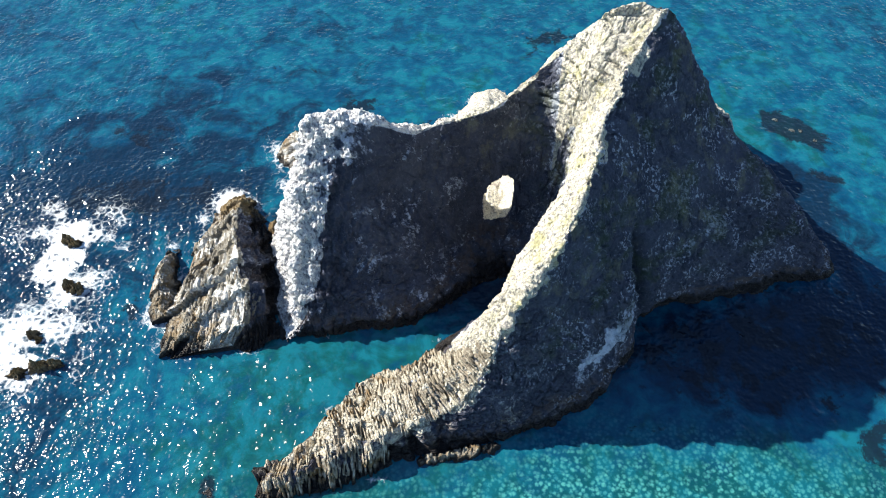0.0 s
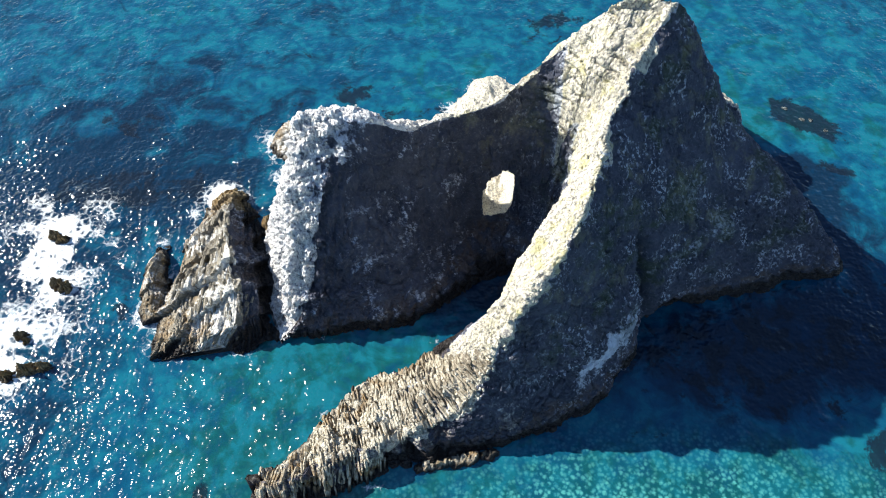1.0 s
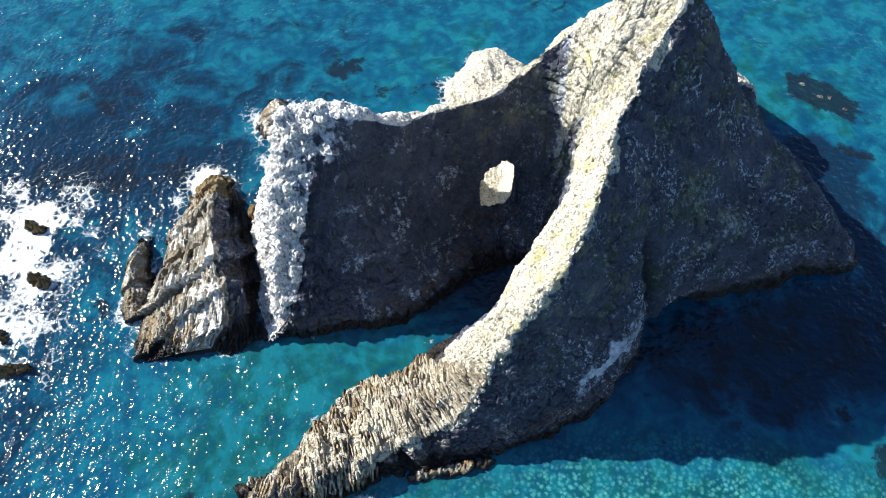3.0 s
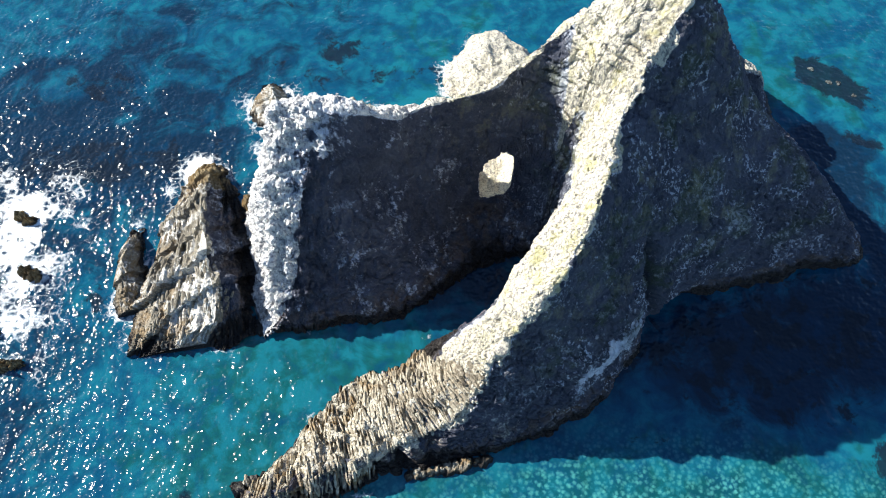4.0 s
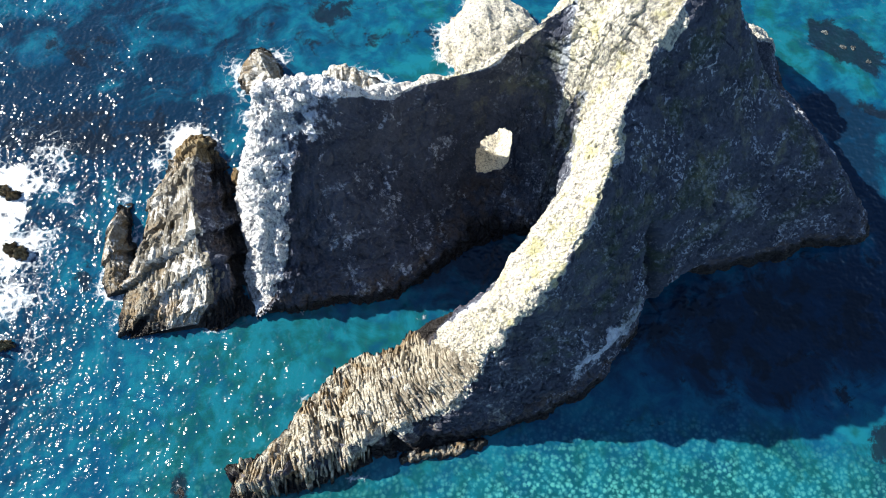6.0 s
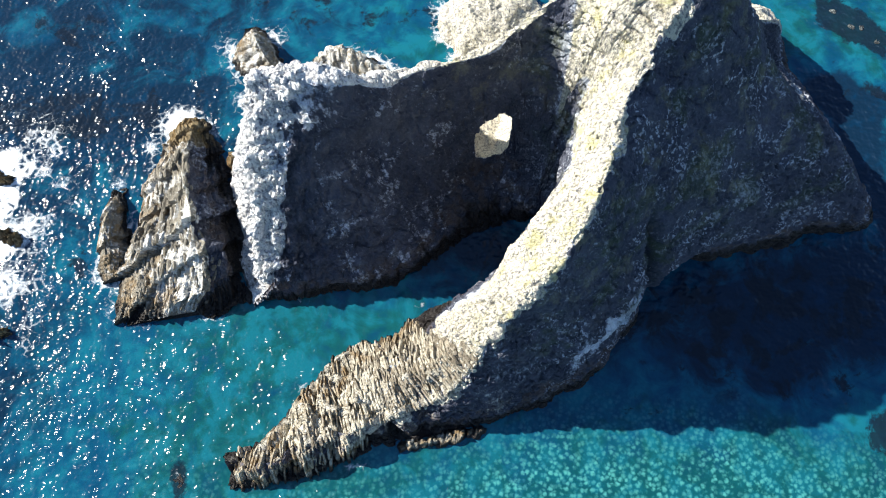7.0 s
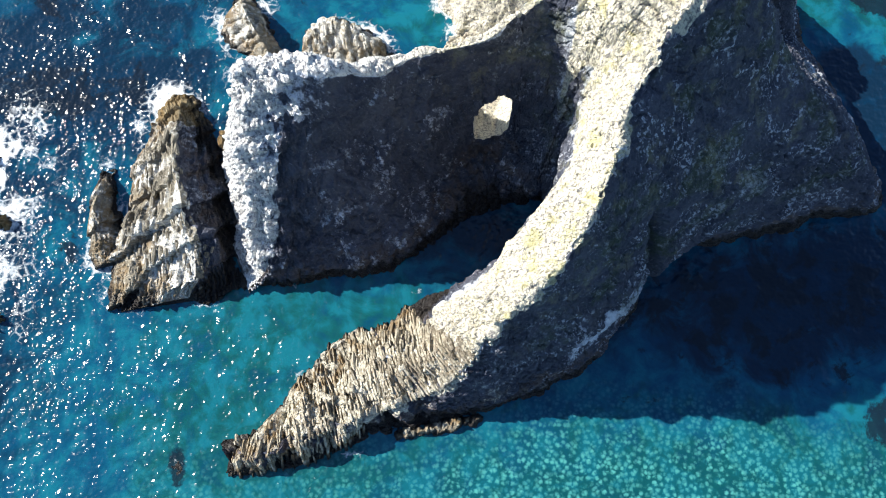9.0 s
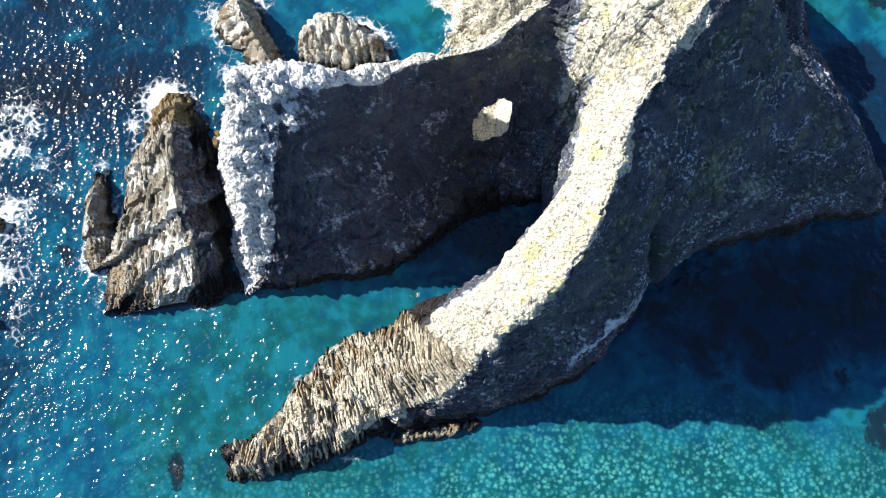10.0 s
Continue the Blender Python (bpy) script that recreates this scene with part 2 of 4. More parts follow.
def loft_rock(ridge, side_a, side_b, cell, relief, shape=None):
    """Closed rock mesh. Sections run from the foot of side a over the ridge to the foot of side b. relief(points, normals, along, down): metres outwards.
    shape(points, station, ridge row) may change the smooth form first."""
    ridge = np.asarray(ridge, float)
    curves_a = [np.asarray(c, float) for c in side_a]
    curves_b = [np.asarray(c, float) for c in side_b]
    rows = [skirt(curves_a[-1], ridge)] + curves_a[::-1] + [ridge] + curves_b + [skirt(curves_b[-1], ridge)]
    rows = np.stack(rows, axis=1)                                   # station x curve x 3
    step = np.linalg.norm(np.diff(rows, axis=0), axis=2)
    counts_u = np.maximum(2, np.ceil((step.max(axis=1) * 0.5 + step.mean(axis=1) * 0.5) / cell).astype(int))
    along = spline(rows, counts_u)
    step = np.linalg.norm(np.diff(rows, axis=1), axis=2)
    counts_v = np.maximum(2, np.ceil((step.max(axis=0) * 0.4 + step.mean(axis=0) * 0.6) / cell).astype(int))
    k = len(curves_a) + 1                                           # the ridge's place: kept sharp
    left = spline(np.swapaxes(along[:, :k + 1], 0, 1), counts_v[:k])
    right = spline(np.swapaxes(along[:, k:], 0, 1), counts_v[k:])
    g = np.swapaxes(np.concatenate([left, right[1:]]), 0, 1)        # along x across x 3
    station = np.concatenate([np.repeat(np.arange(len(counts_u)), counts_u) + np.concatenate([np.arange(c) / c for c in counts_u]), [len(counts_u)]])
    station = np.broadcast_to(station[:, None], g.shape[:2])
    if shape:
        g = shape(g, station, len(left) - 1)
    n = grid_normals(g)
    if n[..., 2].mean() < 0:
        n = -n
    for _ in range(2):                                              # soften, so that relief does not fold at the ridge
        n[:, 1:-1] = (n[:, :-2] + n[:, 1:-1] + n[:, 2:]) / 3
    n /= np.maximum(np.linalg.norm(n, axis=2, keepdims=True), 1e-9)
    mid = g[:, len(left) - 1]
    run = np.concatenate([[0], np.cumsum(np.linalg.norm(np.diff(mid, axis=0), axis=1))])
    run = np.broadcast_to(run[:, None], g.shape[:2])
    down = np.concatenate([np.zeros((g.shape[0], 1)), np.cumsum(np.linalg.norm(np.diff(g, axis=1), axis=2), axis=1)], axis=1)
    down = np.abs(down - down[:, len(left) - 1:len(left)])
    side = np.where(np.arange(g.shape[1]) < len(left) - 1, -1.0, 1.0)[None, :] * np.ones((g.shape[0], 1))
    g = g + n * relief(g, n, run, down)[..., None]
    nu, nv = g.shape[:2]
    verts = g.reshape(-1, 3)
    i, j = np.meshgrid(np.arange(nu - 1), np.arange(nv - 1), indexing="ij")
    a = (i * nv + j).ravel()
    faces = np.stack([a, a + nv, a + nv + 1, a + 1], axis=1)
    b = np.arange(nu - 1) * nv                                      # bottom: foot to foot
    bottom = np.stack([b, b + nv - 1, b + 2 * nv - 1, b + nv], axis=1)
    me = bpy.data.meshes.new("rock")
    me.from_pydata(verts.tolist(), [], np.concatenate([faces, bottom]).tolist() + [list(range(nv))[::-1], list(range((nu - 1) * nv, nu * nv))])
    bm = bmesh.new()
    bm.from_mesh(me)
    bmesh.ops.recalc_face_normals(bm, faces=bm.faces)
    bm.to_mesh(me)
    bm.free()
    return me, g, n, run, down, side, station


def smooth(me):
    me.polygons.foreach_set("use_smooth", [True] * len(me.polygons))
    return me


def between(a, b, f, g):
    """The curve at share f of the way from a to b, at share g of its drop."""
    a, b = np.asarray(a, float), np.asarray(b, float)
    c = a + (b - a) * f
    c[:, 2] = a[:, 2] + (b[:, 2] - a[:, 2]) * g
    return c


# ---- the island: a spine that climbs to the peak, and a wall that runs on from it round a cove ----
crest = [(-30, 38.2, 2.2), (-25.4, 38.8, 3.4), (-17.8, 41.4, 5), (-7.7, 45.3, 5.7), (3.3, 49.2, 9.3), (8.7, 55, 18.7), (13.9, 59.6, 28.7),
         (17.9, 63.2, 33.4), (20.6, 68.2, 38.4), (22.8, 73.6, 39.4), (24.6, 80.5, 41.6), (28.4, 86.8, 46.3), (32.6, 92.6, 51),
         (33.2, 93.6, 51.2), (31.5, 94.6, 51.7), (28.8, 95.6, 51.8), (25.6, 96.4, 49.4), (20.6, 97.9, 41.4), (14.6, 96.8, 35.2),
         (8.5, 93.4, 31.5), (-1, 92, 29.3), (-5.5, 89.5, 29.8), (-11.2, 87.1, 34.2), (-16.5, 86.2, 36.8), (-21.6, 86.4, 35.2),
         (-24, 80.9, 27), (-25.4, 75.2, 15.8), (-27, 68.6, 4.4)]
shelf = [(-30.6, 39.6, 1.6), (-25.3, 41.6, 2.4), (-19, 46.5, 4), (-9.5, 50.5, 4.8), (-2, 52.5, 8.2), (4, 57, 12.5), (8, 61.5, 20.5),
         (11, 65.8, 22), (14.8, 70, 26), (17.8, 74, 29), (20.2, 79.5, 30), (22.5, 86, 32), (23, 89, 34.5),
         (23, 89.6, 35.2), (22.8, 90.2, 36), (22.5, 90.8, 36.6), (22, 91.3, 37), (20.1, 92.3, 29.8), (15.4, 93.6, 21),
         (8.6, 92.4, 17), (-0.5, 88.2, 18), (-5, 85.2, 18.5), (-11, 82.8, 22), (-15.2, 81.4, 24.5), (-18.2, 80.8, 26.5),
         (-20.3, 77, 21.5), (-22.2, 72.4, 12), (-25.6, 67.4, 3)]
cliff = [(-31.2, 40.4, 0.8), (-25, 42.8, 1.2), (-21, 48, 2), (-12, 54.5, 2.2), (-5, 56.5, 4), (0, 60, 5), (4.5, 62.5, 9),
         (9, 66.5, 10), (14, 70, 12), (17.5, 74, 13), (20, 79.5, 14), (21.5, 85, 16), (21, 88.4, 18),
         (20.8, 88.8, 18.5), (20.6, 89.2, 19), (20.4, 89.6, 19.5), (20.8, 89.3, 20), (20.2, 89.8, 13), (15, 91.3, 5),
         (8.5, 90.6, 5), (0.5, 82.5, 6), (-5, 77.5, 8.5), (-11.5, 74.5, 10), (-17.5, 73, 10), (-20, 73, 11.5),
         (-21.6, 72, 11), (-23.4, 69.4, 6.3), (-26.6, 66.5, 1.5)]
cove = [(-31.6, 40.6, 0), (-24.8, 43.4, 0), (-21.3, 49, 0), (-14, 57.5, 0), (-6.5, 60, 0), (-2.5, 63.2, 0), (1, 65, 0),
        (6, 66.3, 0), (12.5, 69.5, 0), (16.5, 73.5, 0), (19, 77.5, 0), (20, 80, 0), (19.7, 81.2, 0),
        (19.3, 81.5, 0), (18.9, 81.7, 0), (18.5, 81.8, 0), (18, 81.8, 0), (16.5, 81.6, 0), (13, 80.5, 0),
        (8, 78.5, 0), (1, 74, 0), (-5, 69.3, 0), (-12, 67.8, 0), (-18.5, 67, 0), (-22.5, 66.3, 0),
        (-25.5, 65.8, 0), (-28, 65.2, 0), (-30, 65, 0)]
flank = [(-30, 37.5, 1.6), (-25.2, 38, 2.4), (-17.5, 40.2, 3.5), (-7.3, 43.8, 4), (4, 47.2, 6), (10.5, 52, 12.5), (16, 56.3, 17.5),
         (20.5, 58.5, 20), (24.5, 62, 21), (27.5, 66, 25), (31, 73, 29), (37, 79.5, 29.5), (44, 85.5, 31),
         (46.8, 94.3, 33), (45, 98, 23.5), (38.5, 99, 26), (28, 103, 30), (23, 104, 26), (15.5, 101, 18),
         (7.5, 95.5, 12), (-1.5, 95, 13), (-6, 93.5, 16), (-11, 92, 18), (-17, 92, 19), (-26.3, 89, 21.5),
         (-27, 83, 18), (-27, 75.5, 9), (-28, 69.3, 3)]
apron = [(-30.2, 36.8, 0.8), (-25, 37.4, 1.1), (-17.4, 39.4, 1.7), (-7, 43, 1.8), (4.6, 46, 2.6), (12, 49, 5), (18, 52, 6.5),
         (23, 54, 8), (27, 57.5, 9.5), (30.3, 60.5, 11), (35, 66.5, 14), (42, 73, 14.5), (57, 81.4, 15),
         (63, 87.2, 18), (57, 104.5, 12), (46, 108, 12), (31, 112, 12), (24, 114, 11), (16, 110, 7),
         (6, 101, 2.6), (-2, 98, 6), (-6, 97, 6), (-11.5, 98, 7), (-18, 98, 7), (-29.5, 94.5, 8),
         (-32.6, 87.5, 7.5), (-31, 79, 4.5), (-30, 70.5, 1.5)]
outer = [(-30.4, 36, 0), (-25, 36.5, 0), (-17.3, 37.8, 0), (-6.8, 42, 0), (5, 44.6, 0), (12.5, 46.2, 0), (19, 48.7, 0),
         (24, 51.3, 0), (28, 55, 0), (31.3, 58.5, 0), (35.9, 64.4, 0), (45.2, 70, 0), (64, 76.8, 0),
         (78, 82.5, 0), (66, 115, 0), (50, 118, 0), (33, 119, 0), (25, 122, 0), (16, 121, 0),
         (3.5, 111, 0), (-2, 101, 0), (-6.5, 101, 0), (-12, 103, 0), (-19, 103, 0), (-29.5, 100.5, 0),
         (-34.8, 90.5, 0), (-33.6, 82, 0), (-32.4, 72, 0)]


def island_relief(p, n, run, down):
    big = fbm(p, 7.0, 3, 11) * 0.75
    bent = p + np.stack([value_noise(p, 3.0, 81), value_noise(p, 3.0, 82), value_noise(p, 3.0, 83)], -1) * 0.6
    coarse, joint_a = blocks(bent, (2.2, 2.2, 3.4), 5)
    fine, joint_b = blocks(bent, (1.1, 1.1, 0.6), 15)
    near_top = np.clip(1 - down / 7, 0, 1)
    low = np.clip((14 - p[..., 2]) / 6, 0, 1) * np.clip((56 - p[..., 1]) / 6, 0, 1)
    big = big - low * np.clip(p[..., 2] / 2.2, 0.1, 1) * np.clip(-p[..., 0] / 5 + 0.6, 0, 1) * (1 - np.abs(np.sin(run * 0.4 + value_noise(p, 5.0, 33) * 2.4))) ** 1.5 * 2.2
    whole = np.clip(down / 1.6, 0.15, 1)
    broken = fbm(p, 2.6, 2, 29) * 0.55 * near_top + coarse * (0.3 + 0.14 * near_top) - np.clip(0.14 - joint_a, 0, 1) * 2.6 * whole + fine * 0.2 - np.clip(0.16 - joint_b, 0, 1) * 0.9 * whole
    broken = broken * (1 - 0.4 * np.clip((p[..., 2] - 16) / 8, 0, 1))
    # the wall's end is knobbly
    knob, joint_c = blocks(bent, (1.0, 1.0, 1.3), 65)
    end = np.clip((-p[..., 0] - 11) / 7, 0, 1) * np.clip((p[..., 1] - 58) / 4, 0, 1) * np.clip(p[..., 2] / 5, 0.2, 1)
    broken = broken + end * (fbm(p, 1.4, 3, 75, 0.66) * 0.62 + fbm(p, 4.0, 2, 78) * 0.2 + knob * 0.15 - np.clip(0.15 - joint_c, 0, 1) * 0.9)
    # the spine's crest is crumbled; courses of rock show in the summit's lit face
    crumbs = np.clip(1 - down / 3.5, 0, 1) * np.clip((86 - p[..., 1]) / 6, 0, 1) * np.clip((p[..., 1] - 44) / 6, 0, 1)
    broken = broken + crumbs * fbm(p, 1.3, 3, 79, 0.65) * 0.6
    course = ((p[..., 2] + value_noise(p, 6.0, 84) * 1.0) / 1.7) % 1.0
    face = np.clip((p[..., 2] - 17) / 4, 0, 1) * np.clip((p[..., 0] - 14) / 3, 0, 1) * np.clip((p[..., 1] - 78) / 6, 0, 1) * np.clip(-4 * n[..., 0], 0, 1)
    broken = broken - face * np.exp(-((course - 0.5) / 0.13) ** 2) * 0.7 * np.clip(0.6 + value_noise(p, 3.0, 85), 0, 1)
    # a gully in the shaded flank, and the hollow at its foot
    far = (p[..., 0] - 33) * 0.853 + (p[..., 1] - 70) * 0.523 + value_noise(p, 4.0, 76) * 0.9 + value_noise(p, 1.6, 77) * 0.5
    flank_side = np.clip((p[..., 0] - 27) / 2, 0, 1) * np.clip((80 - p[..., 1]) / 3, 0, 1)
    gully = np.exp(-(far / 0.95) ** 2) * np.clip((p[..., 2] - 7) / 6, 0.25, 1) * np.clip((28 - p[..., 2]) / 7, 0, 1) * 4.6
    hollow = np.clip(far / 0.9, 0, 1) * np.clip((58 - p[..., 0]) / 12, 0, 1) * np.clip((8 - p[..., 2]) / 4, 0, 1) * 2.4
    hollow = hollow + np.clip(far / 2, 0, 1) * np.clip((4.5 - p[..., 2]) / 2, 0, 1) * 0.9
    big = big - flank_side * (gully + hollow)
    return (big + broken + fbm(p, 0.9, 2, 23) * 0.12) * np.clip((p[..., 2] + 6) / 6, 0.1, 1)


# behind the wall's rim the rock first runs back almost level
brow = np.where((np.arange(len(crest)) >= 17)[:, None], between(crest, flank, 0.52, 0.1), between(crest, flank, 0.12, 0.12))
brow[12:14, 2] += 1.4
brow[13:15, 0] += 0.8
shoulder = between(crest, shelf, 0.5, 0.5)
shoulder[11:17] = [(25.6, 86.9, 41.5), (25.8, 89.5, 43.8), (25.4, 90.2, 44.2), (24.8, 90.8, 44.2), (24.2, 91.4, 43.8), (23.4, 92, 42.6)]


def worn_end(g, station, mid):
    """The wall's end is rounded over, the spine's crest a little; the wall's rim keeps its edge."""
    weight = np.clip((station - 22.0) / 1.5, 0, 1) * np.clip((9 - np.linalg.norm(g - g[:, mid:mid + 1], axis=2)) / 4, 0, 1)
    soft = g.copy()
    for _ in range(130):
        soft[:, 1:-1] = (soft[:, :-2] + 2 * soft[:, 1:-1] + soft[:, 2:]) / 4
    g = g + (soft - g) * weight[..., None]
    weight = np.clip((station - 3.5) / 1.0, 0, 1) * np.clip((14.5 - station) / 1.0, 0, 1) * np.clip((4 - np.linalg.norm(g - g[:, mid:mid + 1], axis=2)) / 2, 0, 1)
    soft = g.copy()
    for _ in range(12):
        soft[:, 1:-1] = (soft[:, :-2] + 2 * soft[:, 1:-1] + soft[:, 2:]) / 4
    return g + (soft - g) * weight[..., None]


foot = between(cliff, cove, 0.5, 0.36)
island_mesh, grid, grid_n, grid_run, grid_down, grid_side, grid_station = loft_rock(
    crest, [shoulder, shelf, cliff, foot, cove], [brow, flank, apron, outer], 0.3, island_relief, worn_end)
# the pale crust, which also paints in sunlight: thick on the spine's cove side, the wall's seaward side and its end;
# thin on the shaded faces
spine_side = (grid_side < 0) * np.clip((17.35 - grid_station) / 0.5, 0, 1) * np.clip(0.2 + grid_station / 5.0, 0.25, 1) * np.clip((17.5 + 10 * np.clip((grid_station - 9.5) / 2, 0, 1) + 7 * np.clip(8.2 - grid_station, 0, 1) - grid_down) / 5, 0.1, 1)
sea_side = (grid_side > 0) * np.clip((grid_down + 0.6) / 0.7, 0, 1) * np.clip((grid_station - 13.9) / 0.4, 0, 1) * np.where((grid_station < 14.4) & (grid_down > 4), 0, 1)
# its ragged edge on the wall's end also paints the dappled edge of the sunlight
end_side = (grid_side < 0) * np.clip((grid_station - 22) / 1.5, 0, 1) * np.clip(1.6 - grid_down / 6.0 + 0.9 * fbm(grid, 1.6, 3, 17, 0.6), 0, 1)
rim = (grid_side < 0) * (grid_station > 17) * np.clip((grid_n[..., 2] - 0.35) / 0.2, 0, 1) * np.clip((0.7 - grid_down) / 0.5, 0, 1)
# streaks below old nests on the shaded flank
mottle = np.clip(0.25 + fbm(grid, 5.0, 4, 19, 0.6), 0, 1)
stain = (grid_side > 0) * np.exp(-((grid_station - 8.3) / 1.35) ** 4 - ((grid[..., 2] - 9.2 - 1.3 * (grid_station - 7.9) - 2 * fbm(grid, 3.0, 2, 18)) / 1.8) ** 2) * np.clip(0.35 + 1.2 * mottle, 0, 1)
nests = (grid_side > 0) * np.exp(-((grid_station - 12) / 1.3) ** 2 - ((grid[..., 2] - 19) / 5) ** 2) * mottle * 0.2
low_end = np.where(grid_station > 23, np.clip((grid[..., 2] + 3 * fbm(grid, 3.0, 3, 20)) / 9, 0.66, 1), 1)
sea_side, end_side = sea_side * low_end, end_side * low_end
# pale colour just past the crest, for bumps that still catch the sun
lit_spill = (grid_side > 0) * np.clip((grid_station - 2.5) / 1, 0, 1) * np.clip((13 - grid_station) / 1, 0, 1) * np.clip((1.6 + 2.2 * fbm(grid, 2.5, 3, 21) - grid_down) / 0.8, 0, 1)
spine_side = np.maximum(spine_side, lit_spill)
# faint pale specks paint grazing light onto the wall's shaded face
graze_specks = (grid_side < 0) * np.clip((grid_station - 18.5) / 1.5, 0, 1) * np.clip((4 - grid[..., 0]) / 22, 0, 1) * np.clip(0.2 + fbm(grid, 4.0, 3, 24), 0, 1) * 0.12
spine_side = np.maximum(spine_side, graze_specks)
sun_crust = np.maximum(np.maximum(spine_side, sea_side), np.maximum(np.maximum(end_side, rim), nests))
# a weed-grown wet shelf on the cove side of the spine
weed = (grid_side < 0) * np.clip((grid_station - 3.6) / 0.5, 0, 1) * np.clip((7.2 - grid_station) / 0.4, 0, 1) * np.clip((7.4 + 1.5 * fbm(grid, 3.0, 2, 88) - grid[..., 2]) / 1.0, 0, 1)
sun_crust = (sun_crust * (1 - weed) - 3.0 * weed).ravel()
island_mesh.attributes.new("sun_crust", "FLOAT", "POINT").data.foreach_set("value", sun_crust.astype(np.float32))
island_mesh.attributes.new("wash", "FLOAT", "POINT").data.foreach_set("value", stain.ravel().astype(np.float32))
island_mesh.attributes.new("station", "FLOAT", "POINT").data.foreach_set("value", grid_station.ravel().astype(np.float32))

# the arch goes through the wall; an added, unseen tunnel behind it lets sunlight onto its floor
def hollow_out(me, name, shape):
    bm = bmesh.new()
    bmesh.ops.create_icosphere(bm, subdivisions=4, radius=1.0)
    for v in bm.verts:
        v.co = shape(v.co.copy())
    cut_mesh = bpy.data.meshes.new(name)
    bm.to_mesh(cut_mesh)
    bm.free()
    cutter, body = new(name, cut_mesh), new("whole", me)
    mod = body.modifiers.new(name, "BOOLEAN")
    mod.operation, mod.object, mod.solver = "DIFFERENCE", cutter, "EXACT"
    bpy.context.view_layer.update()
    out = bpy.data.meshes.new_from_object(body.evaluated_get(bpy.context.evaluated_depsgraph_get()))
    bpy.data.objects.remove(cutter)
    bpy.data.objects.remove(body)
    bpy.data.meshes.remove(me)
    return out


def arch_shape(d):
    k = 1 + 0.16 * noise.noise(d * 2.3) + 0.08 * noise.noise(d * 6)
    deep = 99 + 11 * d.y
    return Vector((10.7 + 4.2 * d.x * k + 0.1 * 8 * d.z, deep, max(7.8 + 8.0 * d.z * k, 2.2 + 0.8 * max(94 - deep, 0) + 0.6 * noise.noise(d * 5))))


def sun_tunnel_shape(d):
    k = 1 + 0.12 * noise.noise(d * 2.9 + Vector((3, 1, 7)))
    across = sun_dir.cross(Vector((0, 0, 1))).normalized()
    over = across.cross(sun_dir)
    p = Vector((11.0, 96.4, 3.4)) + sun_dir * (11 + 15 * d.x) + across * (4.4 * d.y * k) + over * (4.0 * d.z * k)
    p.z = max(p.z, 2.2 + 0.6 * noise.noise(d * 5))
    return p


cut_island = hollow_out(hollow_out(island_mesh, "arch", arch_shape), "gap", sun_tunnel_shape)
# the arch's own faces belong to the wall, and are painted pale like sunlit rock
count = len(cut_island.vertices)
place, key = np.empty(count * 3, np.float32), np.empty(count, np.float32)
cut_island.vertices.foreach_get("co", place)
cut_island.attributes["station"].data.foreach_get("value", key)
fresh = (key < 3) & (place.reshape(-1, 3)[:, 1] > 80)
key[fresh] = 19
sun_cover = np.empty(count, np.float32)
cut_island.attributes["sun_crust"].data.foreach_get("value", sun_cover)
sun_cover[fresh] = 0.95
cut_island.attributes["station"].data.foreach_set("value", key)
cut_island.attributes["sun_crust"].data.foreach_set("value", sun_cover)

island = new("rock_island")
tagged(island, "steep pale grey rock island with a natural arch", "rock island")


def part(name, me, mat, parent, label=""):
    me.materials.clear()
    me.materials.append(mat)
    ob = new(name, me)
    ob.parent = parent
    return tagged(ob, label)


def piece_of(me, lo, hi):
    """The faces of the island between two stations, as a mesh of their own."""
    bm = bmesh.new()
    bm.from_mesh(me)
    layer = bm.verts.layers.float["station"]
    gone = [f for f in bm.faces if not lo <= sum(v[layer] for v in f.verts) / len(f.verts) < hi]
    bmesh.ops.delete(bm, geom=gone, context="FACES")
    out = bpy.data.meshes.new("part")
    bm.to_mesh(out)
    bm.free()
    return out


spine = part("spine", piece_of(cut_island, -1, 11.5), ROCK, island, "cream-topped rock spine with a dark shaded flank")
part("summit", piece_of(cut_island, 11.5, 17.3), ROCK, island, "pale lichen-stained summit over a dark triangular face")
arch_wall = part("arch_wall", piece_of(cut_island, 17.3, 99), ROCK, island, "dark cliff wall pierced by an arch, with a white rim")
bpy.data.meshes.remove(cut_island)

# ---- the low stack beside the wall's end ----
ridge = [(-42.6, 99.5, 1.2), (-41.8, 95.5, 4.4), (-41.4, 89.5, 7), (-40.4, 84.4, 8.6), (-38.6, 79, 9), (-37.8, 75, 8.6),
         (-36.4, 71, 7.4), (-36.4, 67.2, 4.8), (-38.8, 63.6, 2.2)]
east = [(-41.8, 100.6, 0), (-39, 96.3, 0), (-36, 91.6, 0), (-31.6, 87.6, 0), (-30, 82, 0), (-29.2, 76.5, 0), (-29, 71.5, 0),
        (-29.4, 66.4, 0), (-35.5, 62.6, 0)]
west = [(-44.8, 100.4, 0), (-46.8, 96.5, 0), (-48.8, 91, 0), (-49.8, 86.4, 0), (-50, 79, 0), (-51.6, 74.5, 0), (-52.6, 70, 0),
        (-52.6, 65, 0), (-50.6, 61.2, 0)]


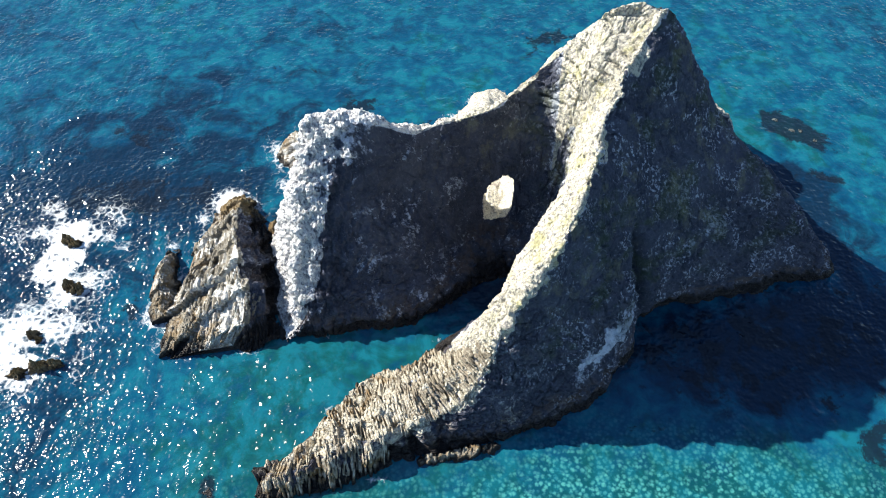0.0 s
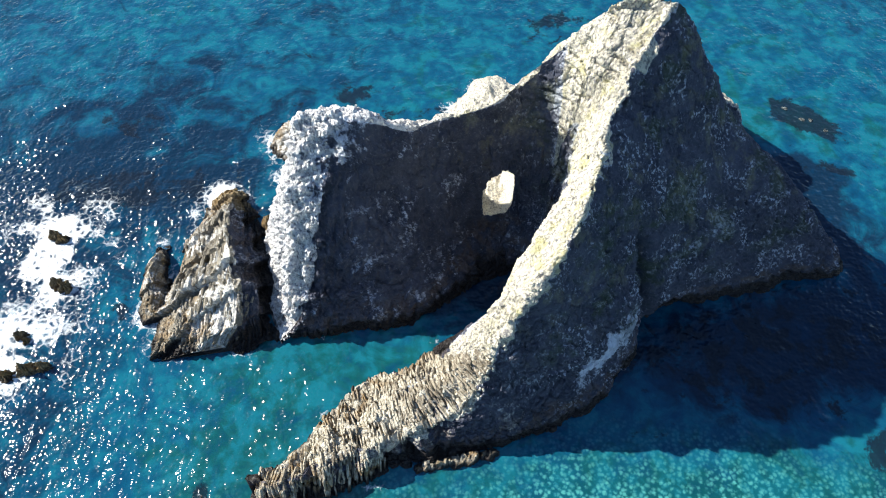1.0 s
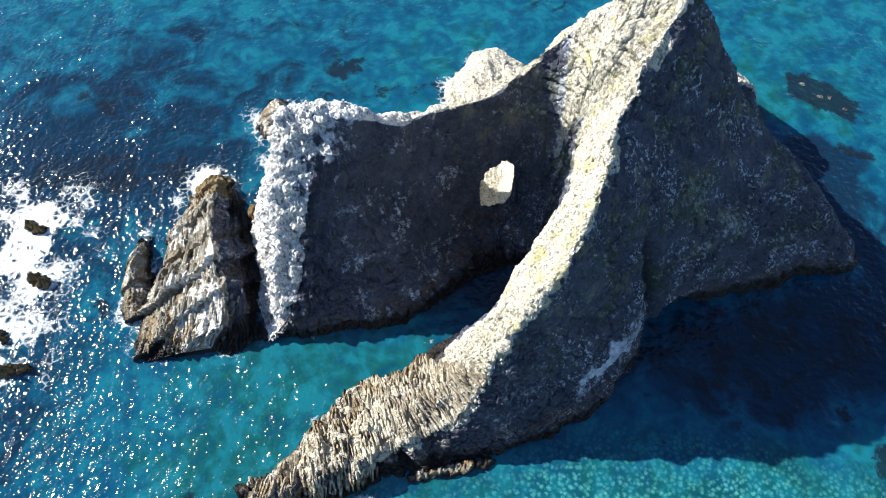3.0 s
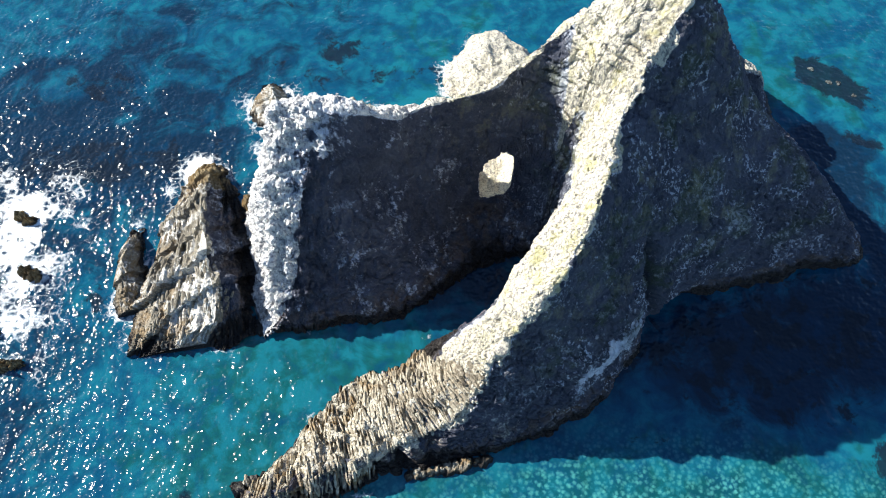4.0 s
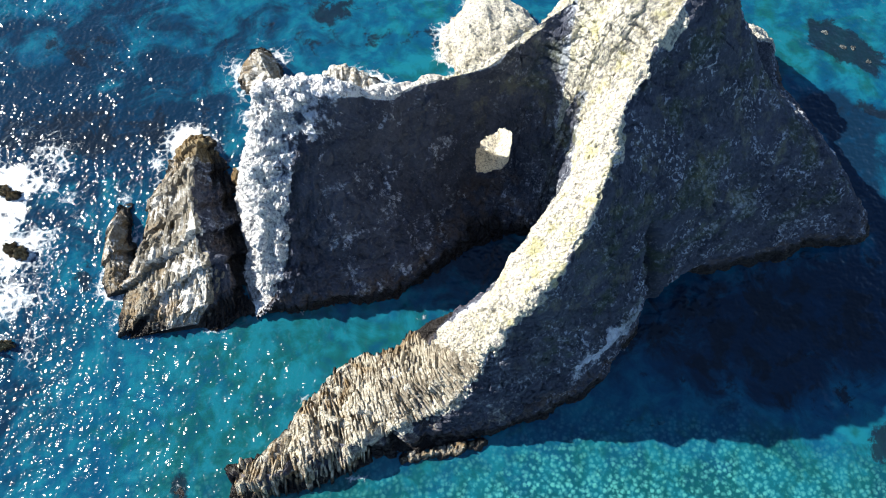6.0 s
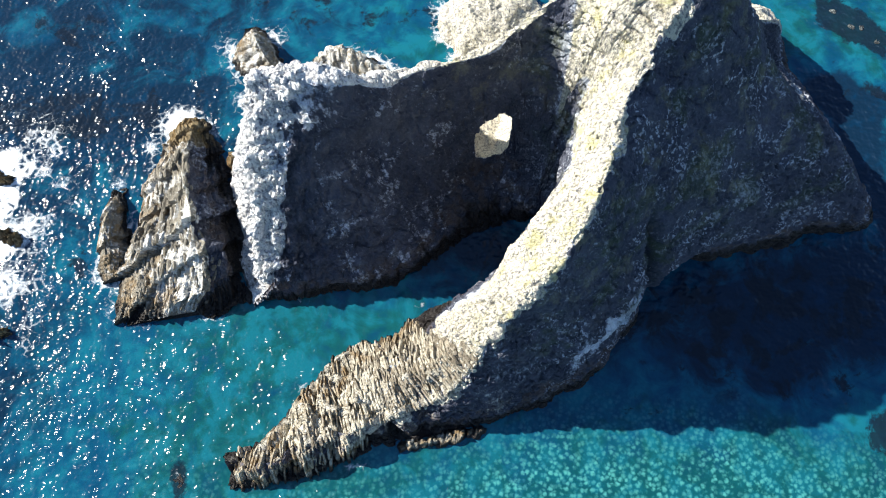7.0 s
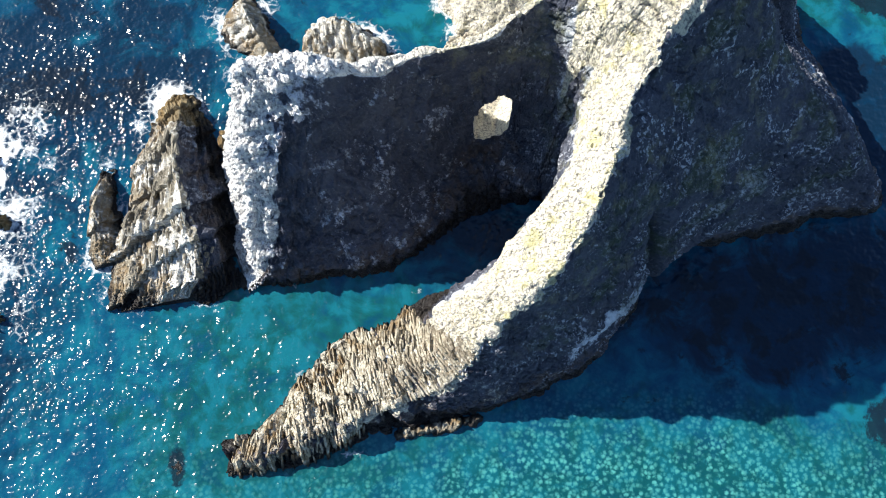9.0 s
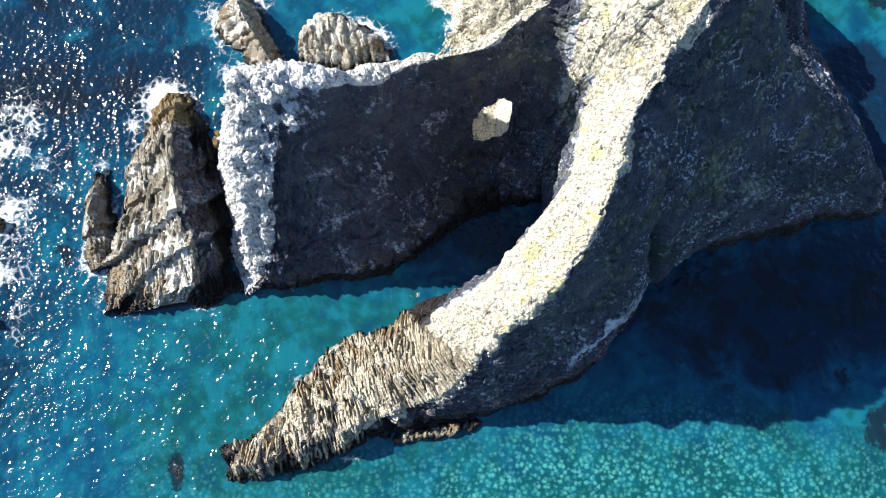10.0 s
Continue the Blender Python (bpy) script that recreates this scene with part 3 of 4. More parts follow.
def stack_relief(p, n, run, down):
    warp = value_noise(p, 6.0, 91) * 0.9 + value_noise(p, 1.8, 92) * 0.25
    # thin slabs that stand on edge and run along the outcrop, broken by slanting ledges
    lean = np.stack([p[..., 0] + p[..., 1] * 0.12 - p[..., 2] * 0.3 + warp, p[..., 1] + p[..., 0] * 0.2, p[..., 2] + p[..., 0] * 0.3], -1)
    slab, joint_a = blocks(lean, (0.95, 6.0, 4.0), 25)
    fine, joint_b = blocks(lean, (0.4, 2.2, 1.6), 35)
    at = (p[..., 1] * 0.82 - p[..., 0] * 0.57 + value_noise(p, 7.0, 95) * 1.6 + fbm(p, 1.6, 2, 96) * 0.45) / 5.4
    ledge = at % 1.0
    deep = 0.7 + 0.5 * lattice(np.floor(at).astype(np.int64), 3, 5, 7)
    rough = slab * 0.34 - np.clip(0.14 - joint_a, 0, 1) * 2.4 + fine * 0.16 - np.clip(0.16 - joint_b, 0, 1) * 1.1 + ((1 - ledge) * 1.5 - 0.7) * deep
    return (fbm(p, 7.0, 2, 41) * 0.5 + rough) * np.clip((p[..., 2] + 6) / 6, 0.1, 1)


step = between(ridge, east, 0.2, 0.5)
step[6] = (-32.8, 72.2, 6.4)                                        # a pale shelf juts out towards the cleft
stack_parts = loft_rock(ridge, [between(ridge, west, 0.4, 0.34), between(ridge, west, 0.8, 0.58), west],
                        [step, between(ridge, east, 0.5, 0.8), east], 0.25, stack_relief)
# west side paled towards the ridge, painting in the sun on it
stack_west = (stack_parts[5] < 0) * np.clip(1.3 - stack_parts[4] / 11 + 1.2 * fbm(stack_parts[1], 3.5, 4, 97, 0.65), -0.2, 1) * np.clip((stack_parts[6] - 2.6) / 1.4, 0, 1) * np.clip((13 - stack_parts[4]) / 4, 0, 1)
stack_parts[0].attributes.new("sun_crust", "FLOAT", "POINT").data.foreach_set("value", stack_west.ravel().astype(np.float32))
# the ridge's east side is split off, to colour its shade darker
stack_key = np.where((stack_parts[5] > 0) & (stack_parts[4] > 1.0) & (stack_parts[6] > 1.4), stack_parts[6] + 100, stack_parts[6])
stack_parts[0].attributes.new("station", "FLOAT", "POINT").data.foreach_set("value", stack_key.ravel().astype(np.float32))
stack = new("rock_outcrop")
part("point", piece_of(stack_parts[0], -1, 1.4), OCHRE, stack, "ochre-stained rock point")
part("slab", piece_of(stack_parts[0], 1.4, 60), BROWN, stack, "grey layered slabs with pale broken ledges")
part("shaded_face", piece_of(stack_parts[0], 60, 200), ROCK, stack, "face towards the cliff, painted dark for shade")
tagged(stack, "low tawny layered rock outcrop beside the cliff's end", "rock")


# ---- single rocks in the water ----
def rock(x, y, size, turn, seed, mat, label, cell=4, peak=0.0, name="rock", sun_crust=0.0, rough=1.0, jag=0.0):
    """A rock of half sizes size=(sx, sy, sz), its base under water."""
    bm = bmesh.new()
    bmesh.ops.create_icosphere(bm, subdivisions=cell, radius=1.0)
    shift = Vector((seed * 7.3, seed * 3.1, seed * 1.7))
    for v in bm.verts:
        d = v.co.copy()
        cell_at = noise.cell_vector(d * 2.6 + shift) - Vector((0.5, 0.5, 0.5))
        k = 0.14 * cell_at.x + 0.32 * noise.noise(d * 1.3 + shift) + 0.16 * noise.noise(d * 3.1 + shift) + 0.09 * noise.noise(d * 7 + shift) + 0.05 * noise.noise(d * 15 + shift)
        k = 1 + rough * k + jag * (cell_at.y + 0.8 * noise.noise(d * 4.3 + shift))
        tip = 1 - peak * max(d.z, 0)
        v.co = Vector((d.x * k * size[0] * tip, d.y * k * size[1] * tip, d.z * k * size[2]))
    me = bpy.data.meshes.new(name)
    bm.to_mesh(me)
    bm.free()
    me.materials.append(mat)
    me.attributes.new("sun_crust", "FLOAT", "POINT").data.foreach_set("value", [sun_crust] * len(me.vertices))
    ob = new(name, me)
    ob.matrix_world = pose(x, y, -0.3, 0, 0, turn)
    return tagged(ob, label, "rock")


rock(12.0, 121.5, (10.5, 10.5, 7.6), 0, 31, ROCK, "white rounded rock shoulder washed by surf", 6, 0.1, sun_crust=1.0, rough=0.5)


def ledge_relief(p, n, run, down):
    ribs = (1 - (np.abs(((run + value_noise(p, 2.0, 6) * 0.8) / 1.9) % 1.0 - 0.5) * 2) ** 2) * 0.45
    pick, joint = blocks(p, (1.6, 2.4, 2.4), 55)
    return (fbm(p, 4.0, 3, 51) * 0.5 + ribs + pick * 0.3 - np.clip(0.12 - joint, 0, 1) * 2 - 0.4) * np.clip((p[..., 2] + 6) / 6, 0.1, 1)


tip = [(-34.4, 119.6, 0.8), (-33, 116.6, 4.6), (-31.6, 113.4, 6.4), (-30, 110.4, 5.4), (-28, 107.4, 4.6), (-26, 104, 5)]
tip_west = [(-35.6, 119.8, 0), (-37.4, 116.2, 0), (-37.6, 112.8, 0), (-35.6, 110, 0), (-32.5, 107.6, 0), (-30.5, 104, 0)]
tip_east = [(-33.6, 120.6, 0), (-30.8, 117.6, 0), (-29, 114.2, 0), (-27.2, 111, 0), (-25.2, 108.6, 0), (-23, 105, 0)]
spur = new("rock", loft_rock(tip, [between(tip, tip_west, 0.4, 0.35), between(tip, tip_west, 0.8, 0.7), tip_west],
                             [between(tip, tip_east, 0.4, 0.35), between(tip, tip_east, 0.8, 0.7), tip_east], 0.25, ledge_relief)[0])
spur.data.materials.append(BROWN)
spur.data.attributes.new("sun_crust", "FLOAT", "POINT").data.foreach_set("value", [0.1] * len(spur.data.vertices))
tagged(spur, "pointed ochre rock spur ringed by white surf", "rock")
# a spur that runs down from the summit's back: painted white as sunlit towards the sun, dark as shaded behind
back_top = [(44, 106, 20.5), (52, 109.4, 18), (57.2, 111, 15.8), (60.6, 113.6, 12), (63.8, 116.2, 7), (66.4, 118.6, 1)]
back_west = [(45, 118, 0), (50, 119.5, 0), (54, 121, 0), (58, 122, 0), (62, 122, 0), (65.6, 120.6, 0)]
back_east = [(54, 98, 0), (60, 101, 0), (64.5, 105, 0), (67, 109.5, 0), (68.2, 114, 0), (68, 118, 0)]
shoulder_rock = loft_rock(back_top, [between(back_top, back_west, 0.45, 0.14), between(back_top, back_west, 0.8, 0.7), back_west],
                          [between(back_top, back_east, 0.25, 0.4), between(back_top, back_east, 0.6, 0.75), back_east], 0.35, lambda p, n, run, down: island_relief(p, n, run, down) * 0.8)
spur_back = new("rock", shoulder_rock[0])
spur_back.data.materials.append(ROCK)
spur_back.data.attributes.new("sun_crust", "FLOAT", "POINT").data.foreach_set("value", np.where(shoulder_rock[5] < 0, 1.0, np.clip(1 - shoulder_rock[4] / 1.2, 0, 1)).ravel().astype(np.float32))
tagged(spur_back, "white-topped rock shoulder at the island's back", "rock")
top = [(-22.5, 109, 1.5), (-20.5, 110.5, 4.2), (-17, 111.8, 5.4), (-13.5, 111, 5.2), (-10, 109.5, 3.6), (-6.5, 107.5, 1)]
front = [(-22.5, 105.5, 0), (-20, 105, 0), (-16.5, 105, 0), (-13, 105, 0), (-9.5, 105, 0), (-6.3, 105.5, 0)]
back = [(-23.3, 111, 0), (-22, 114, 0), (-18.5, 115.8, 0), (-13.8, 115, 0), (-9, 112, 0), (-5.8, 108.8, 0)]
ledge = new("rock", loft_rock(top, [between(top, back, 0.45, 0.3), between(top, back, 0.8, 0.7), back],
                              [between(top, front, 0.35, 0.3), between(top, front, 0.7, 0.65), front], 0.3, ledge_relief)[0])
ledge.data.materials.append(BROWN)
ledge.data.attributes.new("sun_crust", "FLOAT", "POINT").data.foreach_set("value", [0.25] * len(ledge.data.vertices))
tagged(ledge, "grooved ochre rock washed by surf behind the cliff", "rock")
fin_top = [(-54.9, 85.8, 0.6), (-54.7, 83, 3.2), (-54.5, 79.5, 4.2), (-54.2, 75.6, 4.6), (-53.4, 72.4, 4), (-52.6, 69.8, 1.6)]
fin_out = [(-56, 86.2, 0), (-57, 83, 0), (-57, 79, 0), (-56.8, 75, 0), (-56.4, 71.2, 0), (-54.4, 69, 0)]
fin_in = [(-54.2, 86.2, 0), (-53, 83.5, 0), (-52.5, 79.5, 0), (-51.2, 76.5, 0), (-50, 73, 0), (-50.4, 70, 0)]
fin = new("rock", loft_rock(fin_top, [between(fin_top, fin_out, 0.4, 0.25), between(fin_top, fin_out, 0.8, 0.65), fin_out],
                            [between(fin_top, fin_in, 0.4, 0.25), between(fin_top, fin_in, 0.8, 0.65), fin_in], 0.22, lambda p, n, run, down: stack_relief(p, n, run, down) * 0.7)[0])
fin.data.materials.append(BROWN)
tagged(fin, "narrow ochre rock fin leaning on the outcrop", "rock")
rock(-34.6, 91.3, (1.7, 2.6, 3.0), 20, 6, OCHRE, "ochre rock wedged between outcrop and cliff", 4, 0.3)
for x, y, a, b, h, turn in ((-77.3, 88.6, 1.3, 1.1, 1.5, 0), (-75.4, 87.8, 1.5, 0.9, 1.1, 20), (-73.2, 77.3, 1.3, 1.0, 1.6, 30), (-71.4, 76.6, 1.5, 1.1, 1.3, 60),
                            (-76.6, 66.4, 1.4, 0.9, 1.0, 10), (-75.2, 65.4, 0.9, 0.8, 0.8, 10), (-76.6, 58.4, 2.2, 1.1, 1.1, 12), (-73.2, 59.5, 2.0, 1.3, 1.5, 15), (-70.4, 60.2, 1.5, 1.0, 1.2, -10)):
    tagged(rock(x, y, (a, b * 1.2, h * 1.9), turn, x + y, OCHRE, "dark jagged rock in white surf", 4, 0.8, sun_crust=0.1, jag=0.45), group="rocks in the surf")
rock(-38.2, 37.0, (0.8, 1.3, 0.42), 15, 12, DARK, "low wet rock awash off the point", 4)
for x, y, a, b, h, turn in ((78.8, 125.0, 0.8, 0.6, 0.42, -30), (81.7, 121.4, 0.9, 0.7, 0.45, -45), (83.6, 121.2, 0.7, 0.8, 0.42, -30), (86.0, 118.0, 0.8, 0.8, 0.42, 10)):
    tagged(rock(x, y, (a, b, h), turn, x, DARK, "pale-topped reef rock just breaking the surface", 4, sun_crust=0.6), group="reef rocks")


# a low broken ledge along the spine's foot
rnd = random.Random(12)
for i in range(13):
    f = i / 12
    a = rnd.uniform(0.9, 1.6)
    tagged(rock(-3.5 + 12.5 * f + rnd.uniform(-0.3, 0.3), 42.3 + 2.7 * f + rnd.uniform(-0.3, 0.4), (a, a * rnd.uniform(0.7, 1), rnd.uniform(1.0, 1.9)), rnd.uniform(0, 90), 50 + i, COLUMN,
                "low tawny boulder on the ledge at the waterline", 3, 0.2), group="ledge boulders")

# ---- the sea: one sheet to the horizon ----
def axis(lo, hi, step):
    core = np.arange(lo, hi + step, step)
    grow = np.cumsum(step * 1.28 ** np.arange(1, 31))
    grow = grow[grow < 3500]
    return np.concatenate([(lo - grow)[::-1], core, core[-1] + grow])


xs, ys = axis(-125, 125, 0.6), axis(10, 180, 0.6)
gx, gy = np.meshgrid(xs, ys, indexing="ij")
from mathutils import kdtree
shores = [ob for ob in scene.objects if ob.type == "MESH"]
line = []
for ob in shores:
    co = np.empty(len(ob.data.vertices) * 3, np.float32)
    ob.data.vertices.foreach_get("co", co)
    co = co.reshape(-1, 3) @ np.array(ob.matrix_world.to_3x3()).T + np.array(ob.matrix_world.translation)
    line.append(co[np.abs(co[:, 2]) < 0.35])
line = np.concatenate(line)
line = line[np.unique(np.round(line[:, :2] / 0.6).astype(int), axis=0, return_index=True)[1]]
tree = kdtree.KDTree(len(line))
for i, c in enumerate(line):
    tree.insert((c[0], c[1], 0), i)
tree.balance()
near = np.full(gx.shape, 60.0)
inside = (gx > -124) & (gx < 124) & (gy > 12) & (gy < 178)
near[inside] = [tree.find((x, y, 0))[2] for x, y in zip(gx[inside], gy[inside])]
flat = np.stack([gx, gy, np.zeros_like(gx)], -1)


def blob(x, y, rx, ry, turn=0.0):
    c, s = math.cos(radians(turn)), math.sin(radians(turn))
    u, v = (gx - x) * c + (gy - y) * s, -(gx - x) * s + (gy - y) * c
    return np.exp(-((u / rx) ** 2 + (v / ry) ** 2))


depth = 0.43 + 0.17 * fbm(flat, 40.0, 3, 61) + 0.05 * np.clip((gy - 110) / 20, 0, 1)
# the deep blob at the cove's back paints in the shade there
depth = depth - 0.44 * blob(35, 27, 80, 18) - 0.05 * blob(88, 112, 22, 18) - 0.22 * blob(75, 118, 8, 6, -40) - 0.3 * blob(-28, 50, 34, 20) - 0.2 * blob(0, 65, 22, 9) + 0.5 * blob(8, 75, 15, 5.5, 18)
# deep blobs east of the island also paint its shadow into the water
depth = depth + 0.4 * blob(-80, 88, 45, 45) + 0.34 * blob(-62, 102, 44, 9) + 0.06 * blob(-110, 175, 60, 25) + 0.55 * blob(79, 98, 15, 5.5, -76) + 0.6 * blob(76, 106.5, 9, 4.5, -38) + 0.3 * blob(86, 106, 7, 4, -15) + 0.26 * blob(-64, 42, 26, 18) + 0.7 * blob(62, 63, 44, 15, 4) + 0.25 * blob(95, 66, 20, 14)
# weed beds; the broad blobs east of the island darken its shadow too
kelp_shade = 0.6 * blob(75, 44, 8, 7) + 0.2 * blob(79, 98, 14, 5, -76) + 0.15 * blob(76, 106.5, 8, 4, -38) + 0.45 * blob(86, 106, 7, 3, -15) + 0.35 * blob(-66, 100, 16, 6) + 1.1 * blob(-38.2, 37, 1.5, 3.2, 10) + 0.7 * blob(-59, 72, 2.6, 4) + 0.42 * blob(-62, 102, 42, 8) + 0.58 * blob(60, 65, 42, 14.5, 6) + 0.55 * blob(27, 156, 8, 6) + 0.6 * blob(-21, 130, 5, 4) + 0.45 * blob(-71, 119, 9, 4) + 0.4 * blob(-38, 143, 9, 4) + 0.34 * blob(-20, 124, 60, 8) + 0.3 * blob(30, 150, 20, 6) + 1.5 * blob(82.3, 121.8, 8.0, 3.7, -42)
boulders = np.clip(1.7 * blob(38, 27, 72, 18) - 0.25 + 0.25 * fbm(flat, 12.0, 3, 63), 0, 1)
exposed = np.clip(np.maximum((-gx - 26) / 20, (gy - 100) / 12), 0.12, 1)
exposed = np.where((gy < 62) & (gx > -36), 0.18, exposed)
exposed = np.where(gx > 40, 0.05, exposed)
uneven = np.clip(0.62 + 0.9 * fbm(flat, 7.0, 3, 67), 0.0, 1.2)
foam = np.exp(-near / (0.4 + 2.3 * exposed)) * (0.22 + 0.5 * exposed) * uneven
foam = np.maximum(foam, 0.85 * np.clip(1.25 * uneven, 0.15, 1.06) * np.minimum(1, 1.1 * np.maximum(np.maximum(1.1 * blob(-76.5, 86, 14, 17), blob(-77, 64, 14, 12)), 0.95 * blob(-74, 80, 9, 12))))
foam = np.maximum(foam, 0.8 * uneven ** 0.5 * np.maximum(np.maximum(np.maximum(np.maximum(1.3 * blob(-45.5, 99.5, 5, 4.5), blob(-50.3, 93, 2.2, 6)), blob(-55.3, 87, 2.6, 2)), 0.55 * blob(-56, 80, 3.5, 14)),  np.maximum(blob(-51.6, 83, 1.3, 5), np.maximum(1.3 * blob(-34, 114.8, 7, 8), blob(-33, 104, 4, 4)))))
# bits of foam at the cliffs' feet
foam = np.maximum(foam, 0.4 * np.clip(0.2 + uneven, 0, 1) * blob(-57.6, 71.5, 2.0, 4))
foam = np.maximum(foam, 0.62 * uneven * sum(blob(x, y, a, b) for x, y, a, b in ((-21.1, 66.2, 3.5, 0.8), (-11.0, 39.2, 3.2, 1.0), (-24.1, 43.1, 1.2, 1.6), (-19.4, 51.5, 2.0, 1.6), (-1.2, 65.2, 2.0, 0.8), (32.4, 61.6, 1.0, 2.2))))
wave = fbm(flat, 9.0, 2, 71) * 0.12
wave = np.where(inside, wave, 0)
nx, ny = gx.shape
i, j = np.meshgrid(np.arange(nx - 1), np.arange(ny - 1), indexing="ij")
a = (i * ny + j).ravel()
sea_mesh = bpy.data.meshes.new("sea")
sea_mesh.from_pydata(np.stack([gx, gy, wave], -1).reshape(-1, 3).tolist(), [], np.stack([a, a + ny, a + ny + 1, a + 1], 1).tolist())
for key, field in (("depth", depth), ("foam", foam), ("kelp_shade", kelp_shade), ("boulders", boulders), ("windward", np.clip((4 - gx) / 45, 0, 1) * np.clip((120 - gy) / 25, 0, 1))):
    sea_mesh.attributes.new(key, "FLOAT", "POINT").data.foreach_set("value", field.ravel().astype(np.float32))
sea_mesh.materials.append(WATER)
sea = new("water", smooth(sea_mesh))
tagged(sea, "clear turquoise sea with dark weed patches, painted-in shadow zones and white surf", "sea", kind="structure")


# ---- columns of jointed rock along the low end of the spine ----
def column_mesh(seed, mat):
    """A short rough prism along x, one metre long and about one wide."""
    rnd = random.Random(seed)
    bm = bmesh.new()
    rings = []
    turn = rnd.random()
    for x, r in ((-0.5, 0.3), (-0.38, 0.47), (0.0, 0.52), (0.36, 0.48), (0.5, 0.28)):
        ring = []
        for a in range(6):
            w = math.tau * (a + turn) / 6
            k = r * rnd.uniform(0.86, 1.14)
            ring.append(bm.verts.new((x + rnd.uniform(-0.03, 0.03), k * math.cos(w), k * math.sin(w))))
        rings.append(ring)
    for a, b in zip(rings, rings[1:]):
        for i in range(6):
            bm.faces.new((a[i], a[(i + 1) % 6], b[(i + 1) % 6], b[i]))
    bm.faces.new(rings[0][::-1])
    bm.faces.new(rings[-1])
    bmesh.ops.recalc_face_normals(bm, faces=bm.faces)
    me = bpy.data.meshes.new("column")
    bm.to_mesh(me)
    bm.free()
    me.materials.append(mat)
    return me


column_kinds = [column_mesh(i, COLUMN) for i in range(8)]
slab_kinds = [column_mesh(40 + i, BROWN) for i in range(8)]
rnd = random.Random(4)


def set_columns(parent, net, runs, thick, kinds):
    """Columns down the section lines of a lofted rock, on the side and over the stations given in runs."""
    points, normals, run, side, station = net
    made, rest = 0, ([], [])
    mid_row = int(np.argmax(side[0] > 0))
    for way, first, last in runs:
        at = 0.6
        while True:
            u = int(np.searchsorted(run[:, 0], at))
            if u >= len(run) - 2 or station[u, 0] > last:
                break
            wide = rnd.choice((0.8, 1.0, 1.2, 1.5)) * rnd.uniform(0.9, 1.1) * thick
            at += wide * rnd.uniform(0.75, 0.95)
            if station[u, 0] < first:
                continue
            v = mid_row + (0 if way > 0 else -1)
            start, reach = v, rnd.uniform(0.8, 2.6)
            sunk = rnd.choice((-0.25, 0, 0, 0.06))
            while 0 < v < points.shape[1] - 1 and points[u, v, 2] > -0.6:
                v += way
                long = np.linalg.norm(points[u, v] - points[u, start])
                if long > reach:
                    a, b = Vector(points[u, start]), Vector(points[u, v])
                    out = Vector(normals[u, (start + v) // 2])
                    bed = Vector((-0.22, 1.0, 0.0)) * (-way)
                    x = ((b - a).normalized() + 1.6 * (bed - out * bed.dot(out)).normalized()).normalized()
                    z = (out - x * out.dot(x)).normalized()
                    y = z.cross(x)
                    m = Matrix((x, y, z)).transposed().to_4x4()
                    m.translation = (a + b) / 2 + z * (sunk + rnd.uniform(-0.25, 0.15)) + y * rnd.uniform(-0.2, 0.2)
                    if rnd.random() > 0.1:
                        shape = rnd.choice(kinds)
                        m = m @ Matrix.Rotation(rnd.uniform(-0.16, 0.16), 4, "Z") @ Matrix.Diagonal((long * rnd.uniform(1.0, 1.25), wide * rnd.uniform(1.0, 1.2), rnd.uniform(0.75, 1.2), 1))
                        made += 1
                        if made <= 300:
                            ob = new("column", shape)
                            ob.parent = parent
                            ob.matrix_world = m
                        else:
                            first_vert = len(rest[0])
                            rest[0].extend(m @ q.co for q in shape.vertices)
                            rest[1].extend([first_vert + i for i in f.vertices] for f in shape.polygons)
                    start, reach = v, rnd.uniform(0.9, 2.8)
    if rest[0]:
        me = bpy.data.meshes.new("column_bed")
        me.from_pydata(rest[0], [], rest[1])
        me.materials.append(kinds[0].materials[0])
        ob = new("column_bed", me)
        ob.parent = parent
        tagged(ob, "bed of thin tilted rock columns", kind="stuff")


set_columns(spine, (grid, grid_n, grid_run, grid_side, grid_station), ((-1, 0, 4.9), (1, 0, 2.8)), 0.4, column_kinds)


def block_mesh(seed):
    """A broken block, about one metre across."""
    own = random.Random(seed)
    bm = bmesh.new()
    bmesh.ops.create_cube(bm, size=0.8)
    bmesh.ops.bevel(bm, geom=bm.edges[:], offset=0.14, segments=1, affect="EDGES")
    for v in bm.verts:
        v.co += Vector((own.uniform(-0.1, 0.1), own.uniform(-0.1, 0.1), own.uniform(-0.1, 0.1)))
    me = bpy.data.meshes.new("block")
    bm.to_mesh(me)
    bm.free()
    me.materials.append(ROCK)
    me.attributes.new("sun_crust", "FLOAT", "POINT").data.foreach_set("value", [1.0] * len(me.vertices))
    return me


block_kinds = [block_mesh(i) for i in range(8)]


